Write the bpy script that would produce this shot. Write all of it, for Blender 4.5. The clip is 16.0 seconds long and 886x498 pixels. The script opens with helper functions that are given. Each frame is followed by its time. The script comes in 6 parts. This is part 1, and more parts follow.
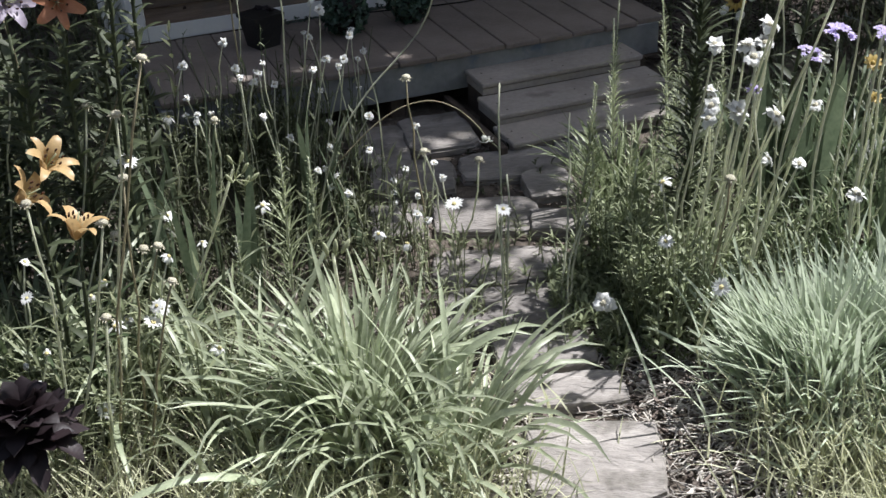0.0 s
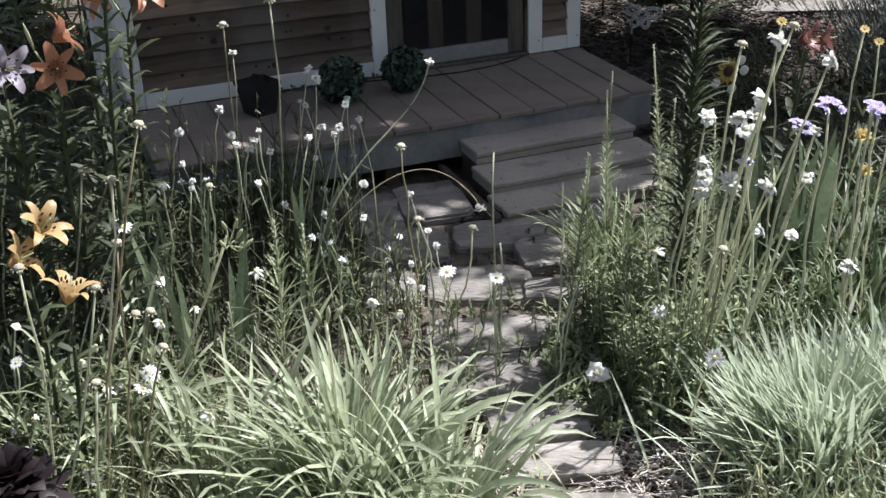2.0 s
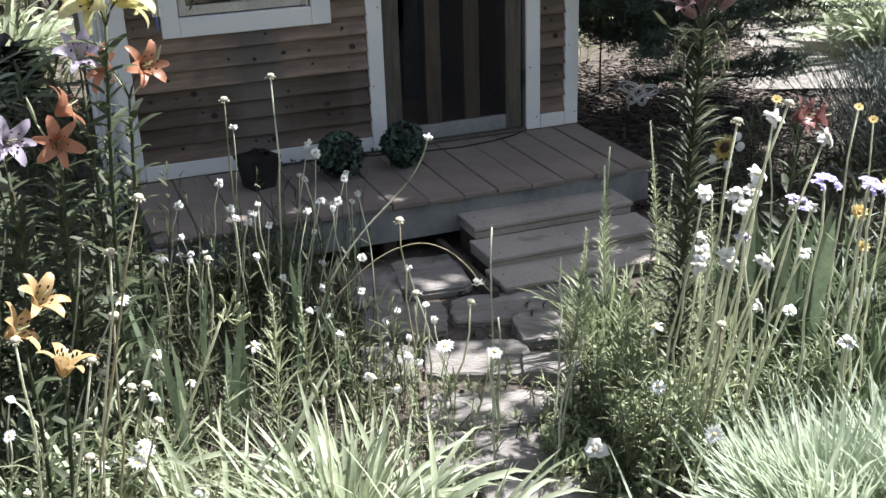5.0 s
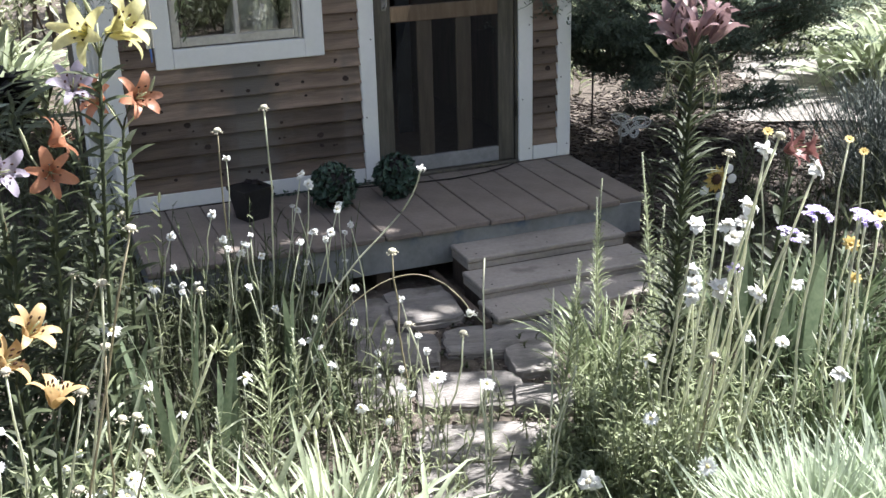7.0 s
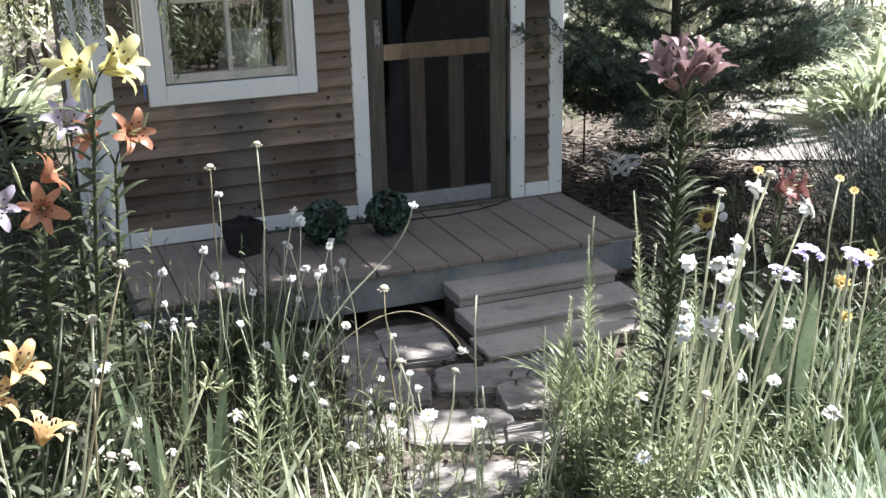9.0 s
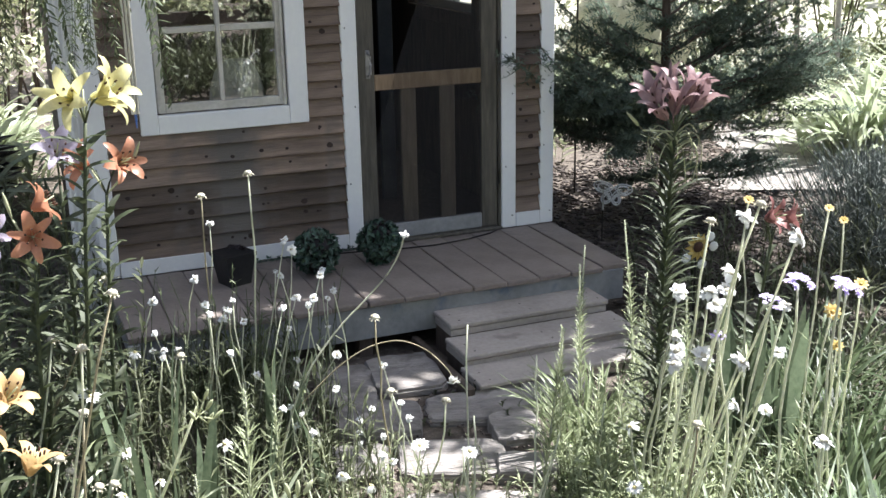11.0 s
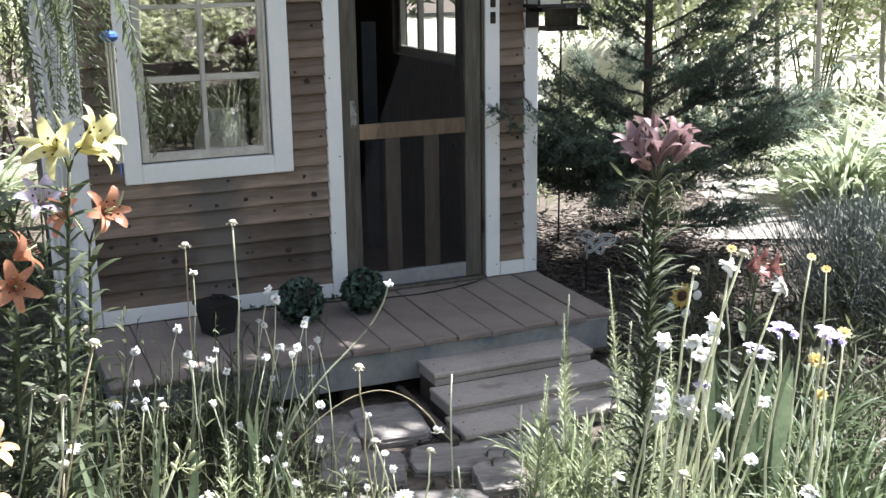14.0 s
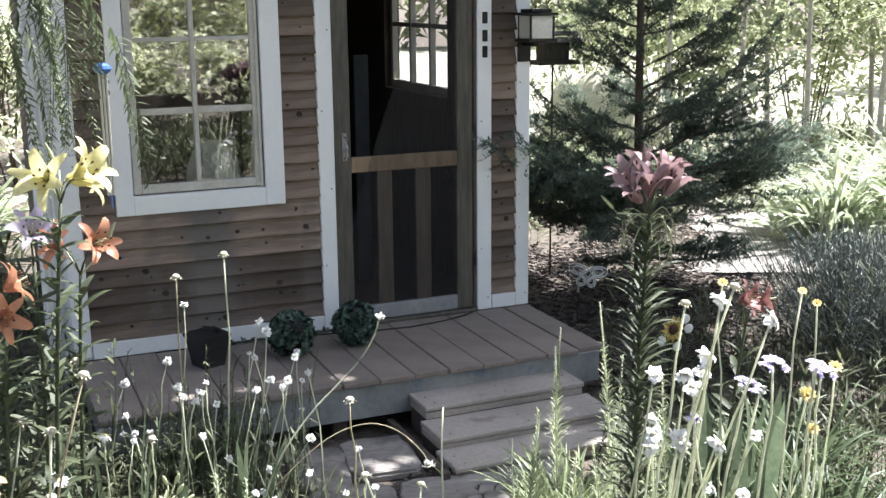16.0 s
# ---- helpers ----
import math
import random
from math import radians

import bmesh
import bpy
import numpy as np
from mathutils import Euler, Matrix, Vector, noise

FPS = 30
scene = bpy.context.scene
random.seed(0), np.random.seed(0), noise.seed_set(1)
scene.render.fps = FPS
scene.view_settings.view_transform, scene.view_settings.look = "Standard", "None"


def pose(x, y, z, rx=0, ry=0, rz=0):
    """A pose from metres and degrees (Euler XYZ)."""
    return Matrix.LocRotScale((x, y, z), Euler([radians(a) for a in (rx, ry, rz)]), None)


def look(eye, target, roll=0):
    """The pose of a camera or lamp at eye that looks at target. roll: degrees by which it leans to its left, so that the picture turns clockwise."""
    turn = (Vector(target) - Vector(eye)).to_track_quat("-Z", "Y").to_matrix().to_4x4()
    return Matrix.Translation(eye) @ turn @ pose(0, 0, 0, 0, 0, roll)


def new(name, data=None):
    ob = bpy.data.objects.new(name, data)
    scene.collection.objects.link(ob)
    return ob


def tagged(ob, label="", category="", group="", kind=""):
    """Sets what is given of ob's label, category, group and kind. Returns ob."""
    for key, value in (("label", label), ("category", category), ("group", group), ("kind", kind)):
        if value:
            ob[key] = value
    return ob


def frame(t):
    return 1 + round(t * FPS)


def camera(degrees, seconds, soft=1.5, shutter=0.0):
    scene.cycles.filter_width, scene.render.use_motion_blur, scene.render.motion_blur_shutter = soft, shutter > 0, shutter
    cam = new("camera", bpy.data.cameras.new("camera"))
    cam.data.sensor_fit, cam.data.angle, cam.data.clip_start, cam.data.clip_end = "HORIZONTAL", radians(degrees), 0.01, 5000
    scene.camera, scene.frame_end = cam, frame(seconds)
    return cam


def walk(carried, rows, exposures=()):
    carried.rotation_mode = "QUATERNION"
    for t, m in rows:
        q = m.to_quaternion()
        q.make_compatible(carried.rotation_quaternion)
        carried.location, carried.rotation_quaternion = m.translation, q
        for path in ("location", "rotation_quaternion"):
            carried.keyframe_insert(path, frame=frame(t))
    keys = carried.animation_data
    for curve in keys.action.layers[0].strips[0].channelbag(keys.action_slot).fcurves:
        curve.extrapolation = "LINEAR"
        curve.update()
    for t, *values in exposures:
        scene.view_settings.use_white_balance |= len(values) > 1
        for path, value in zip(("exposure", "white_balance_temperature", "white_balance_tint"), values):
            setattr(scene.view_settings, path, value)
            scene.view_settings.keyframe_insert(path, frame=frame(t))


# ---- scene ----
cam = camera(43.0, 16.0, soft=1.5)
EYE = (-1.762, -5.450, 2.183)
ROWS = """
0 -21.270 -29.229 2.583|0.5 -21.201 -28.540 2.407|1 -21.241 -27.382 2.242|1.5 -21.290 -26.540 2.093|2 -21.324 -25.769 1.948
2.5 -21.315 -24.896 1.918|3 -21.275 -24.327 1.897|3.5 -21.365 -23.672 1.963|4 -21.286 -22.904 1.834|6.5 -21.513 -20.962 1.512
7 -21.641 -20.423 1.495|7.5 -21.612 -20.191 1.482|8 -21.722 -19.770 1.353|8.5 -21.888 -19.073 1.268|9 -21.949 -18.544 1.131
11.5 -22.554 -16.695 0.961|12 -22.765 -16.274 0.929|12.5 -22.885 -15.757 0.872|13 -22.929 -15.242 0.777|13.5 -23.038 -14.844 0.729
14 -23.146 -14.576 0.775|14.5 -23.229 -14.242 0.762|15 -23.372 -13.921 0.673|15.5 -23.478 -13.488 0.609|16 -23.524 -12.916 0.502
"""
rows = []
for line in ROWS.replace("\n", "|").split("|"):
    if line.strip():
        t, yaw, pitch, roll = (float(v) for v in line.split())
        rows.append((t, pose(*EYE, 90 + pitch, roll, yaw)))
walk(cam, rows, exposures=[(0, 0.68, 5900, 12), (1, 0.52, 5900, 12), (2, 0.88, 5900, 12), (2.5, 0.80, 5900, 12), (3, 1.03, 5900, 12), (4, 1.28, 5900, 12), (6.5, 1.68, 5900, 12), (8, 1.76, 5950, 12), (16, 2.05, 5900, 12)])

# ---- light ----
SUN_ELEV, SUN_AZ = 58.0, 80.0  # degrees; the azimuth counts from +y towards +x
world = bpy.data.worlds.new("sky")
scene.world = world
world.use_nodes = True
wn = world.node_tree.nodes
sky = wn.new("ShaderNodeTexSky")
sky.sky_type, sky.sun_disc = "NISHITA", False
sky.dust_density, sky.ozone_density = 3.0, 0.4
sky.sun_elevation, sky.sun_rotation = radians(SUN_ELEV), radians(SUN_AZ)
wn["Background"].inputs["Strength"].default_value = 0.055
haze = wn.new("ShaderNodeHueSaturation")
haze.inputs["Saturation"].default_value = 0.6
world.node_tree.links.new(sky.outputs[0], haze.inputs["Color"])
world.node_tree.links.new(haze.outputs[0], wn["Background"].inputs["Color"])
sun = new("sun", bpy.data.lights.new("sun", "SUN"))
sun.data.energy, sun.data.angle, sun.data.color = 5.0, radians(0.53), (1.0, 0.95, 0.87)
s_e, s_a = radians(SUN_ELEV), radians(SUN_AZ)
sun_way = Vector((math.sin(s_a) * math.cos(s_e), math.cos(s_a) * math.cos(s_e), math.sin(s_e)))
sun.matrix_world = look(sun_way * 30, (0, 0, 0))

GZ = 0.18   # the garden's ground
PZ = 0.45   # the porch floor
rnd = random.Random(7)


# ---- mesh building ----
class Shape:
    """Vertices and faces of one mesh, gathered in plain lists."""

    def __init__(self):
        self.v, self.f = [], []

    def add(self, verts, faces):
        n = len(self.v)
        self.v.extend(verts)
        self.f.extend(tuple(i + n for i in f) for f in faces)

    def box(self, x0, x1, y0, y1, z0, z1, c=0.004):
        """A box with chamfered edges."""
        c = min(c, (x1 - x0) / 3, (y1 - y0) / 3, (z1 - z0) / 3)
        vs, idx = [], {}
        for sx in (0, 1):
            for sy in (0, 1):
                for sz in (0, 1):
                    p = Vector((x1 if sx else x0, y1 if sy else y0, z1 if sz else z0))
                    d = Vector((-c if sx else c, -c if sy else c, -c if sz else c))
                    for k in range(3):
                        q = p.copy()
                        for j in range(3):
                            if j != k:
                                q[j] += d[j]
                        idx[sx, sy, sz, k] = len(vs)
                        vs.append(tuple(q))
        fs = []
        for k in range(3):
            a, b = [j for j in range(3) if j != k]
            for s in (0, 1):
                ring = []
                for u, w in ((0, 0), (1, 0), (1, 1), (0, 1)):
                    key = [0, 0, 0]
                    key[k], key[a], key[b] = s, u, w
                    ring.append(idx[(*key, k)])
                fs.append(tuple(ring) if (s == 1) == (k != 1) else tuple(reversed(ring)))
            for u in (0, 1):
                for w in (0, 1):
                    k0, k1 = [0, 0, 0], [0, 0, 0]
                    k0[a], k0[b], k1[a], k1[b], k1[k] = u, w, u, w, 1
                    fs.append((idx[(*k0, a)], idx[(*k0, b)], idx[(*k1, b)], idx[(*k1, a)]))
        for sx in (0, 1):
            for sy in (0, 1):
                for sz in (0, 1):
                    fs.append(tuple(idx[sx, sy, sz, k] for k in range(3)))
        self.add(vs, fs)

    def tube(self, pts, r0, r1=None, k=5, cap=True):
        r1 = r0 if r1 is None else r1
        pts = [Vector(p) for p in pts]
        vs, fs, n = [], [], len(pts)
        for i, p in enumerate(pts):
            d = (pts[min(i + 1, n - 1)] - pts[max(i - 1, 0)]).normalized()
            a = d.orthogonal().normalized() if abs(d.z) < 0.9 else d.cross(Vector((0, 1, 0.01))).normalized()
            b = d.cross(a)
            r = r0 + (r1 - r0) * i / max(1, n - 1)
            vs += [tuple(p + r * (math.cos(6.2832 * j / k) * a + math.sin(6.2832 * j / k) * b)) for j in range(k)]
        for i in range(n - 1):
            for j in range(k):
                fs.append((i * k + j, i * k + (j + 1) % k, (i + 1) * k + (j + 1) % k, (i + 1) * k + j))
        if cap:
            fs += [tuple(range(k - 1, -1, -1)), tuple(range((n - 1) * k, n * k))]
        self.add(vs, fs)

    def blob(self, c, rx, ry, rz, rings=5, k=8, rough=0.0, rg=rnd):
        c = Vector(c)
        vs, fs = [tuple(c - Vector((0, 0, rz)))], []
        for i in range(1, rings):
            a = math.pi * i / rings - math.pi / 2
            for j in range(k):
                q = 1 + rg.uniform(-rough, rough)
                vs.append((c.x + rx * q * math.cos(a) * math.cos(6.2832 * j / k), c.y + ry * q * math.cos(a) * math.sin(6.2832 * j / k), c.z + rz * q * math.sin(a)))
        vs.append(tuple(c + Vector((0, 0, rz))))
        top = len(vs) - 1
        for j in range(k):
            fs.append((0, 1 + (j + 1) % k, 1 + j))
            fs.append((top, top - k + j, top - k + (j + 1) % k))
            for i in range(rings - 2):
                a, b = 1 + i * k, 1 + (i + 1) * k
                fs.append((a + j, a + (j + 1) % k, b + (j + 1) % k, b + j))
        self.add(vs, fs)

    def blade(self, p, az, length, w, up=1.3, droop=1.2, n=6, fold=0.3, kink=1.6, tipw=0.6, lean=0.0):
        """An arching, folded strap leaf from p: it sets out at the elevation up and bends down by droop."""
        x, y, z = p
        dx, dy = math.cos(az), math.sin(az)
        sx, sy = -dy, dx
        vs, fs = [], []
        for i in range(n + 1):
            s = i / n
            e = up - droop * s ** kink
            wid = w * 0.5 * min(1.0, 0.45 + 2.5 * s) * (1 - s ** 2.2) ** tipw
            a = lean * s
            fx, fy, fz = wid * (sx * math.cos(a)), wid * (sy * math.cos(a)), wid * math.sin(a)
            nz = fold * wid
            vs += [(x + fx - dx * nz * math.sin(e), y + fy - dy * nz * math.sin(e), z + fz + nz * math.cos(e)), (x, y, z), (x - fx - dx * nz * math.sin(e), y - fy - dy * nz * math.sin(e), z - fz + nz * math.cos(e))]
            st = length / n
            x, y, z = x + dx * math.cos(e) * st, y + dy * math.cos(e) * st, z + math.sin(e) * st
            if i < n:
                j = 3 * i
                fs += [(j, j + 1, j + 4, j + 3), (j + 1, j + 2, j + 5, j + 4)]
        self.add(vs, fs)

    def leaf(self, p, way, length, w, up=(0, 0, 1), cup=0.25, sag=0.2):
        """A small pointed leaf from p along way."""
        p, d = Vector(p), Vector(way).normalized()
        s = d.cross(Vector(up))
        s = s.normalized() if s.length > 1e-4 else Vector((1, 0, 0))
        n = s.cross(d)
        m = p + d * length * 0.45
        t = p + d * length - n * sag * length
        self.add([tuple(p), tuple(m + s * w / 2 + n * cup * w), tuple(m - n * 0.02 * length), tuple(m - s * w / 2 + n * cup * w), tuple(t)], [(0, 2, 1), (0, 3, 2), (1, 2, 4), (2, 3, 4)])

    def mesh(self, name, mat, smooth=False):
        me = bpy.data.meshes.new(name)
        me.from_pydata(self.v, [], self.f)
        me.materials.append(mat)
        if smooth:
            me.polygons.foreach_set("use_smooth", [True] * len(me.polygons))
        me.update()
        return me


def part(name, shape, mat, parent, label="", smooth=False, m=None):
    """One mesh object under a thing or a part. shape: a Shape, or a mesh that alike parts share."""
    me = shape.mesh(name, mat, smooth) if isinstance(shape, Shape) else shape
    ob = new(name, me)
    ob.parent = parent
    if m is not None:
        ob.matrix_basis = m
    return tagged(ob, label)


def thing(name, label, category, at=(0, 0, 0), group="", kind=""):
    ob = new(name)
    ob.empty_display_size = 0.1
    ob.location = at
    return tagged(ob, label, category, group, kind)


def solid(name, shape, mat, label="", category="", group="", kind="", at=(0, 0, 0), smooth=False):
    ob = new(name, shape.mesh(name, mat, smooth))
    ob.location = at
    return tagged(ob, label, category, group, kind)


# ---- materials ----
def surface(name, a, b, scale=6.0, rough=0.75, bump=0.25, fine=70.0, stretch=(1, 1, 1), thin=0.0, vary=0.2, island=False, metal=0.0, spec=0.4, dirt=None, speck=0.28):
    """Two colours mixed by noise at two sizes, with relief; thin lets light through; vary sets pieces apart."""
    m = bpy.data.materials.new(name)
    m.use_nodes = True
    nt = m.node_tree
    nd, ln = nt.nodes, nt.links.new
    bs = nd["Principled BSDF"]
    co = nd.new("ShaderNodeTexCoord")
    mp = nd.new("ShaderNodeMapping")
    mp.inputs["Scale"].default_value = stretch
    ln(co.outputs["Object"], mp.inputs["Vector"])
    n1, n2 = nd.new("ShaderNodeTexNoise"), nd.new("ShaderNodeTexNoise")
    for n, s in ((n1, scale), (n2, fine)):
        n.inputs["Scale"].default_value, n.inputs["Detail"].default_value, n.inputs["Roughness"].default_value = s, 5.0, 0.6
        ln(mp.outputs[0], n.inputs["Vector"])
    ramp = nd.new("ShaderNodeValToRGB")
    ramp.color_ramp.elements[0].position, ramp.color_ramp.elements[1].position = 0.3, 0.7
    ramp.color_ramp.elements[0].color, ramp.color_ramp.elements[1].color = (*a, 1), (*b, 1)
    ln(n1.outputs["Fac"], ramp.inputs["Fac"])
    hs = nd.new("ShaderNodeHueSaturation")
    rd = nd.new("ShaderNodeNewGeometry") if island else nd.new("ShaderNodeObjectInfo")
    mr = nd.new("ShaderNodeMapRange")
    mr.inputs["To Min"].default_value, mr.inputs["To Max"].default_value = 1 - vary, 1 + vary
    ln(rd.outputs["Random Per Island" if island else "Random"], mr.inputs["Value"])
    grain = nd.new("ShaderNodeMapRange")
    grain.inputs["To Min"].default_value, grain.inputs["To Max"].default_value = 1 - speck, 1 + speck
    ln(n2.outputs["Fac"], grain.inputs["Value"])
    mul = nd.new("ShaderNodeMath")
    mul.operation = "MULTIPLY"
    ln(mr.outputs[0], mul.inputs[0])
    ln(grain.outputs[0], mul.inputs[1])
    ln(mul.outputs[0], hs.inputs["Value"])
    ln(ramp.outputs["Color"], hs.inputs["Color"])
    col = hs.outputs["Color"]
    if dirt:
        d_col, d_scale, d_at = dirt
        n3 = nd.new("ShaderNodeTexNoise")
        n3.inputs["Scale"].default_value, n3.inputs["Detail"].default_value = d_scale, 8.0
        ln(co.outputs["Object"], n3.inputs["Vector"])
        r3 = nd.new("ShaderNodeMapRange")
        r3.inputs["From Min"].default_value, r3.inputs["From Max"].default_value = d_at, d_at + 0.12
        ln(n3.outputs["Fac"], r3.inputs["Value"])
        mx = nd.new("ShaderNodeMix")
        mx.data_type = "RGBA"
        ln(r3.outputs[0], mx.inputs["Factor"])
        ln(col, mx.inputs["A"])
        mx.inputs["B"].default_value = (*d_col, 1)
        col = mx.outputs["Result"]
    ln(col, bs.inputs["Base Color"])
    bs.inputs["Roughness"].default_value, bs.inputs["Metallic"].default_value = rough, metal
    bs.inputs["Specular IOR Level"].default_value = spec
    if bump:
        bp = nd.new("ShaderNodeBump")
        bp.inputs["Strength"].default_value, bp.inputs["Distance"].default_value = bump, 0.01
        ln(n2.outputs["Fac"], bp.inputs["Height"])
        ln(bp.outputs[0], bs.inputs["Normal"])
    if thin:
        tr, mix = nd.new("ShaderNodeBsdfTranslucent"), nd.new("ShaderNodeMixShader")
        mix.inputs["Fac"].default_value = thin
        ln(col, tr.inputs["Color"])
        ln(bs.outputs[0], mix.inputs[1])
        ln(tr.outputs[0], mix.inputs[2])
        ln(mix.outputs[0], nd["Material Output"].inputs["Surface"])
    return m


def green(name, a, b, thin=0.35, rough=0.5, vary=0.3):
    return surface(name, a, b, scale=9, rough=rough, bump=0.1, fine=120, thin=thin, vary=vary, island=True, spec=0.35)


M_SIDING = surface("cedar siding", (0.090, 0.065, 0.049), (0.23, 0.172, 0.13), scale=2.2, fine=14, stretch=(1.2, 6, 14), rough=0.8, bump=0.35, vary=0.5, dirt=((0.125, 0.11, 0.095), 2.6, 0.50))
M_KNOT = surface("knot", (0.018, 0.012, 0.009), (0.034, 0.021, 0.014), scale=40, rough=0.8)
M_WHITE = surface("white painted trim", (0.72, 0.73, 0.72), (0.79, 0.79, 0.78), scale=3, fine=40, rough=0.6, bump=0.08, vary=0.03, dirt=((0.50, 0.48, 0.43), 9.0, 0.72), speck=0.05)
M_CREAM = surface("old cream paint", (0.42, 0.40, 0.34), (0.58, 0.56, 0.50), scale=5, fine=50, rough=0.65, bump=0.2, vary=0.05)
M_DOORWOOD = surface("weathered door wood", (0.050, 0.045, 0.036), (0.118, 0.106, 0.083), scale=4, fine=20, stretch=(10, 6, 1), rough=0.75, bump=0.3, vary=0.1)
M_SLAT = surface("bare pine slat", (0.20, 0.135, 0.08), (0.32, 0.23, 0.145), scale=4, fine=20, stretch=(10, 6, 1), rough=0.7, bump=0.2, vary=0.12)
# darker copy of the pine slat; the screen's dimming is put into the colour
M_DIMSLAT = surface("brown slat darkened as behind the screen", (0.070, 0.054, 0.038), (0.118, 0.093, 0.068), scale=4, fine=20, stretch=(10, 6, 1), rough=0.75, bump=0.2, vary=0.12)
M_KICK = surface("grey kick board", (0.20, 0.20, 0.205), (0.28, 0.28, 0.285), scale=5, fine=40, rough=0.6, bump=0.1)
M_DECK = surface("brown deck paint", (0.175, 0.145, 0.125), (0.265, 0.222, 0.192), scale=3, fine=45, rough=0.65, bump=0.2, vary=0.12, dirt=((0.13, 0.11, 0.10), 4.0, 0.62))
M_STEP = surface("worn step paint", (0.32, 0.285, 0.25), (0.44, 0.395, 0.35), scale=3, fine=45, rough=0.65, bump=0.2, vary=0.1, dirt=((0.16, 0.14, 0.12), 5.0, 0.62))
M_FASCIA = surface("blue grey fascia", (0.18, 0.185, 0.19), (0.29, 0.295, 0.295), scale=5, fine=30, rough=0.7, bump=0.25, dirt=((0.12, 0.15, 0.20), 8.0, 0.62))
# colour kept low so the room behind the screen reads as unlit
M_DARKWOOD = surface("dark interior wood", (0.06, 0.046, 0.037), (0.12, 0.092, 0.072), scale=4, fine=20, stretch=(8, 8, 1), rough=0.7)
M_ROOF = surface("grey roof", (0.10, 0.10, 0.10), (0.17, 0.16, 0.15), scale=8, rough=0.9)
M_IRON = surface("black iron", (0.015, 0.015, 0.016), (0.04, 0.036, 0.03), scale=12, rough=0.45, metal=0.6, bump=0.1)
M_STEEL = surface("worn steel", (0.16, 0.16, 0.16), (0.36, 0.36, 0.36), scale=14, rough=0.4, metal=0.7, bump=0.05)
M_FROST = surface("frosted lamp glass", (0.62, 0.60, 0.52), (0.74, 0.72, 0.64), scale=8, rough=0.35, thin=0.3)
M_STONE = surface("flagstone", (0.175, 0.160, 0.148), (0.335, 0.308, 0.284), scale=4, fine=26, stretch=(1, 3, 3), rough=0.88, bump=0.9, vary=0.2, dirt=((0.15, 0.137, 0.12), 6.0, 0.55))
M_SOIL = surface("mulch soil", (0.045, 0.035, 0.028), (0.15, 0.125, 0.10), scale=14, fine=90, rough=0.95, bump=1.0, dirt=((0.24, 0.21, 0.17), 22.0, 0.60))
M_GRAVEL = surface("pale gravel", (0.20, 0.182, 0.160), (0.40, 0.372, 0.336), scale=12, fine=90, rough=0.95, bump=0.8)
M_SLATE = surface("blue-grey paint", (0.040, 0.046, 0.055), (0.075, 0.084, 0.098), scale=5, rough=0.5, bump=0.1)
M_POT = surface("dark slate pot", (0.011, 0.012, 0.013), (0.032, 0.031, 0.030), scale=9, rough=0.4, bump=0.15)


def glass_material():
    m = bpy.data.materials.new("window glass")
    m.use_nodes = True
    nd, ln = m.node_tree.nodes, m.node_tree.links.new
    lw = nd.new("ShaderNodeLayerWeight")
    fr = nd.new("ShaderNodeMapRange")
    fr.inputs["To Min"].default_value, fr.inputs["To Max"].default_value = 0.22, 0.85
    ln(lw.outputs["Facing"], fr.inputs["Value"])
    tr, gl, mix = nd.new("ShaderNodeBsdfTransparent"), nd.new("ShaderNodeBsdfGlossy"), nd.new("ShaderNodeMixShader")
    gl.inputs["Roughness"].default_value = 0.01
    tr.inputs["Color"].default_value = (0.95, 0.96, 0.95, 1)
    ln(fr.outputs[0], mix.inputs[0])
    ln(tr.outputs[0], mix.inputs[1])
    ln(gl.outputs[0], mix.inputs[2])
    ln(mix.outputs[0], nd["Material Output"].inputs["Surface"])
    return m


def screen_material():
    m = bpy.data.materials.new("insect screen")
    m.use_nodes = True
    nd, ln = m.node_tree.nodes, m.node_tree.links.new
    tr, mix = nd.new("ShaderNodeBsdfTransparent"), nd.new("ShaderNodeMixShader")
    nd["Principled BSDF"].inputs["Base Color"].default_value = (0.04, 0.038, 0.035, 1)
    nd["Principled BSDF"].inputs["Roughness"].default_value = 0.85
    mix.inputs[0].default_value = 0.30
    ln(tr.outputs[0], mix.inputs[1])
    ln(nd["Principled BSDF"].outputs[0], mix.inputs[2])
    ln(mix.outputs[0], nd["Material Output"].inputs["Surface"])
    return m


M_GLASS, M_SCREEN = glass_material(), screen_material()

# ---- ground ----
def ground_sheet():
    s = Shape()
    xs = [-3000, -300, -60, -20] + [-8 + 0.25 * i for i in range(73)] + [20, 60, 300, 3000]
    ys = [-3000, -300, -60, -20] + [-7 + 0.25 * i for i in range(77)] + [25, 60, 300, 3000]
    vs = []
    for y in ys:
        for x in xs:
            near = abs(x) < 12 and abs(y) < 14
            vs.append((x, y, (noise.noise((x * 0.9, y * 0.9, 0)) * 0.018 + noise.noise((x * 4, y * 4, 3)) * 0.008) if near else 0.0))
    n = len(xs)
    s.add(vs, [(j * n + i, j * n + i + 1, (j + 1) * n + i + 1, (j + 1) * n + i) for j in range(len(ys) - 1) for i in range(n - 1)])
    return s


solid("ground", ground_sheet(), M_SOIL, "dark brown mulch and bare garden soil", "ground", kind="structure", at=(0, 0, GZ - 0.012), smooth=True)


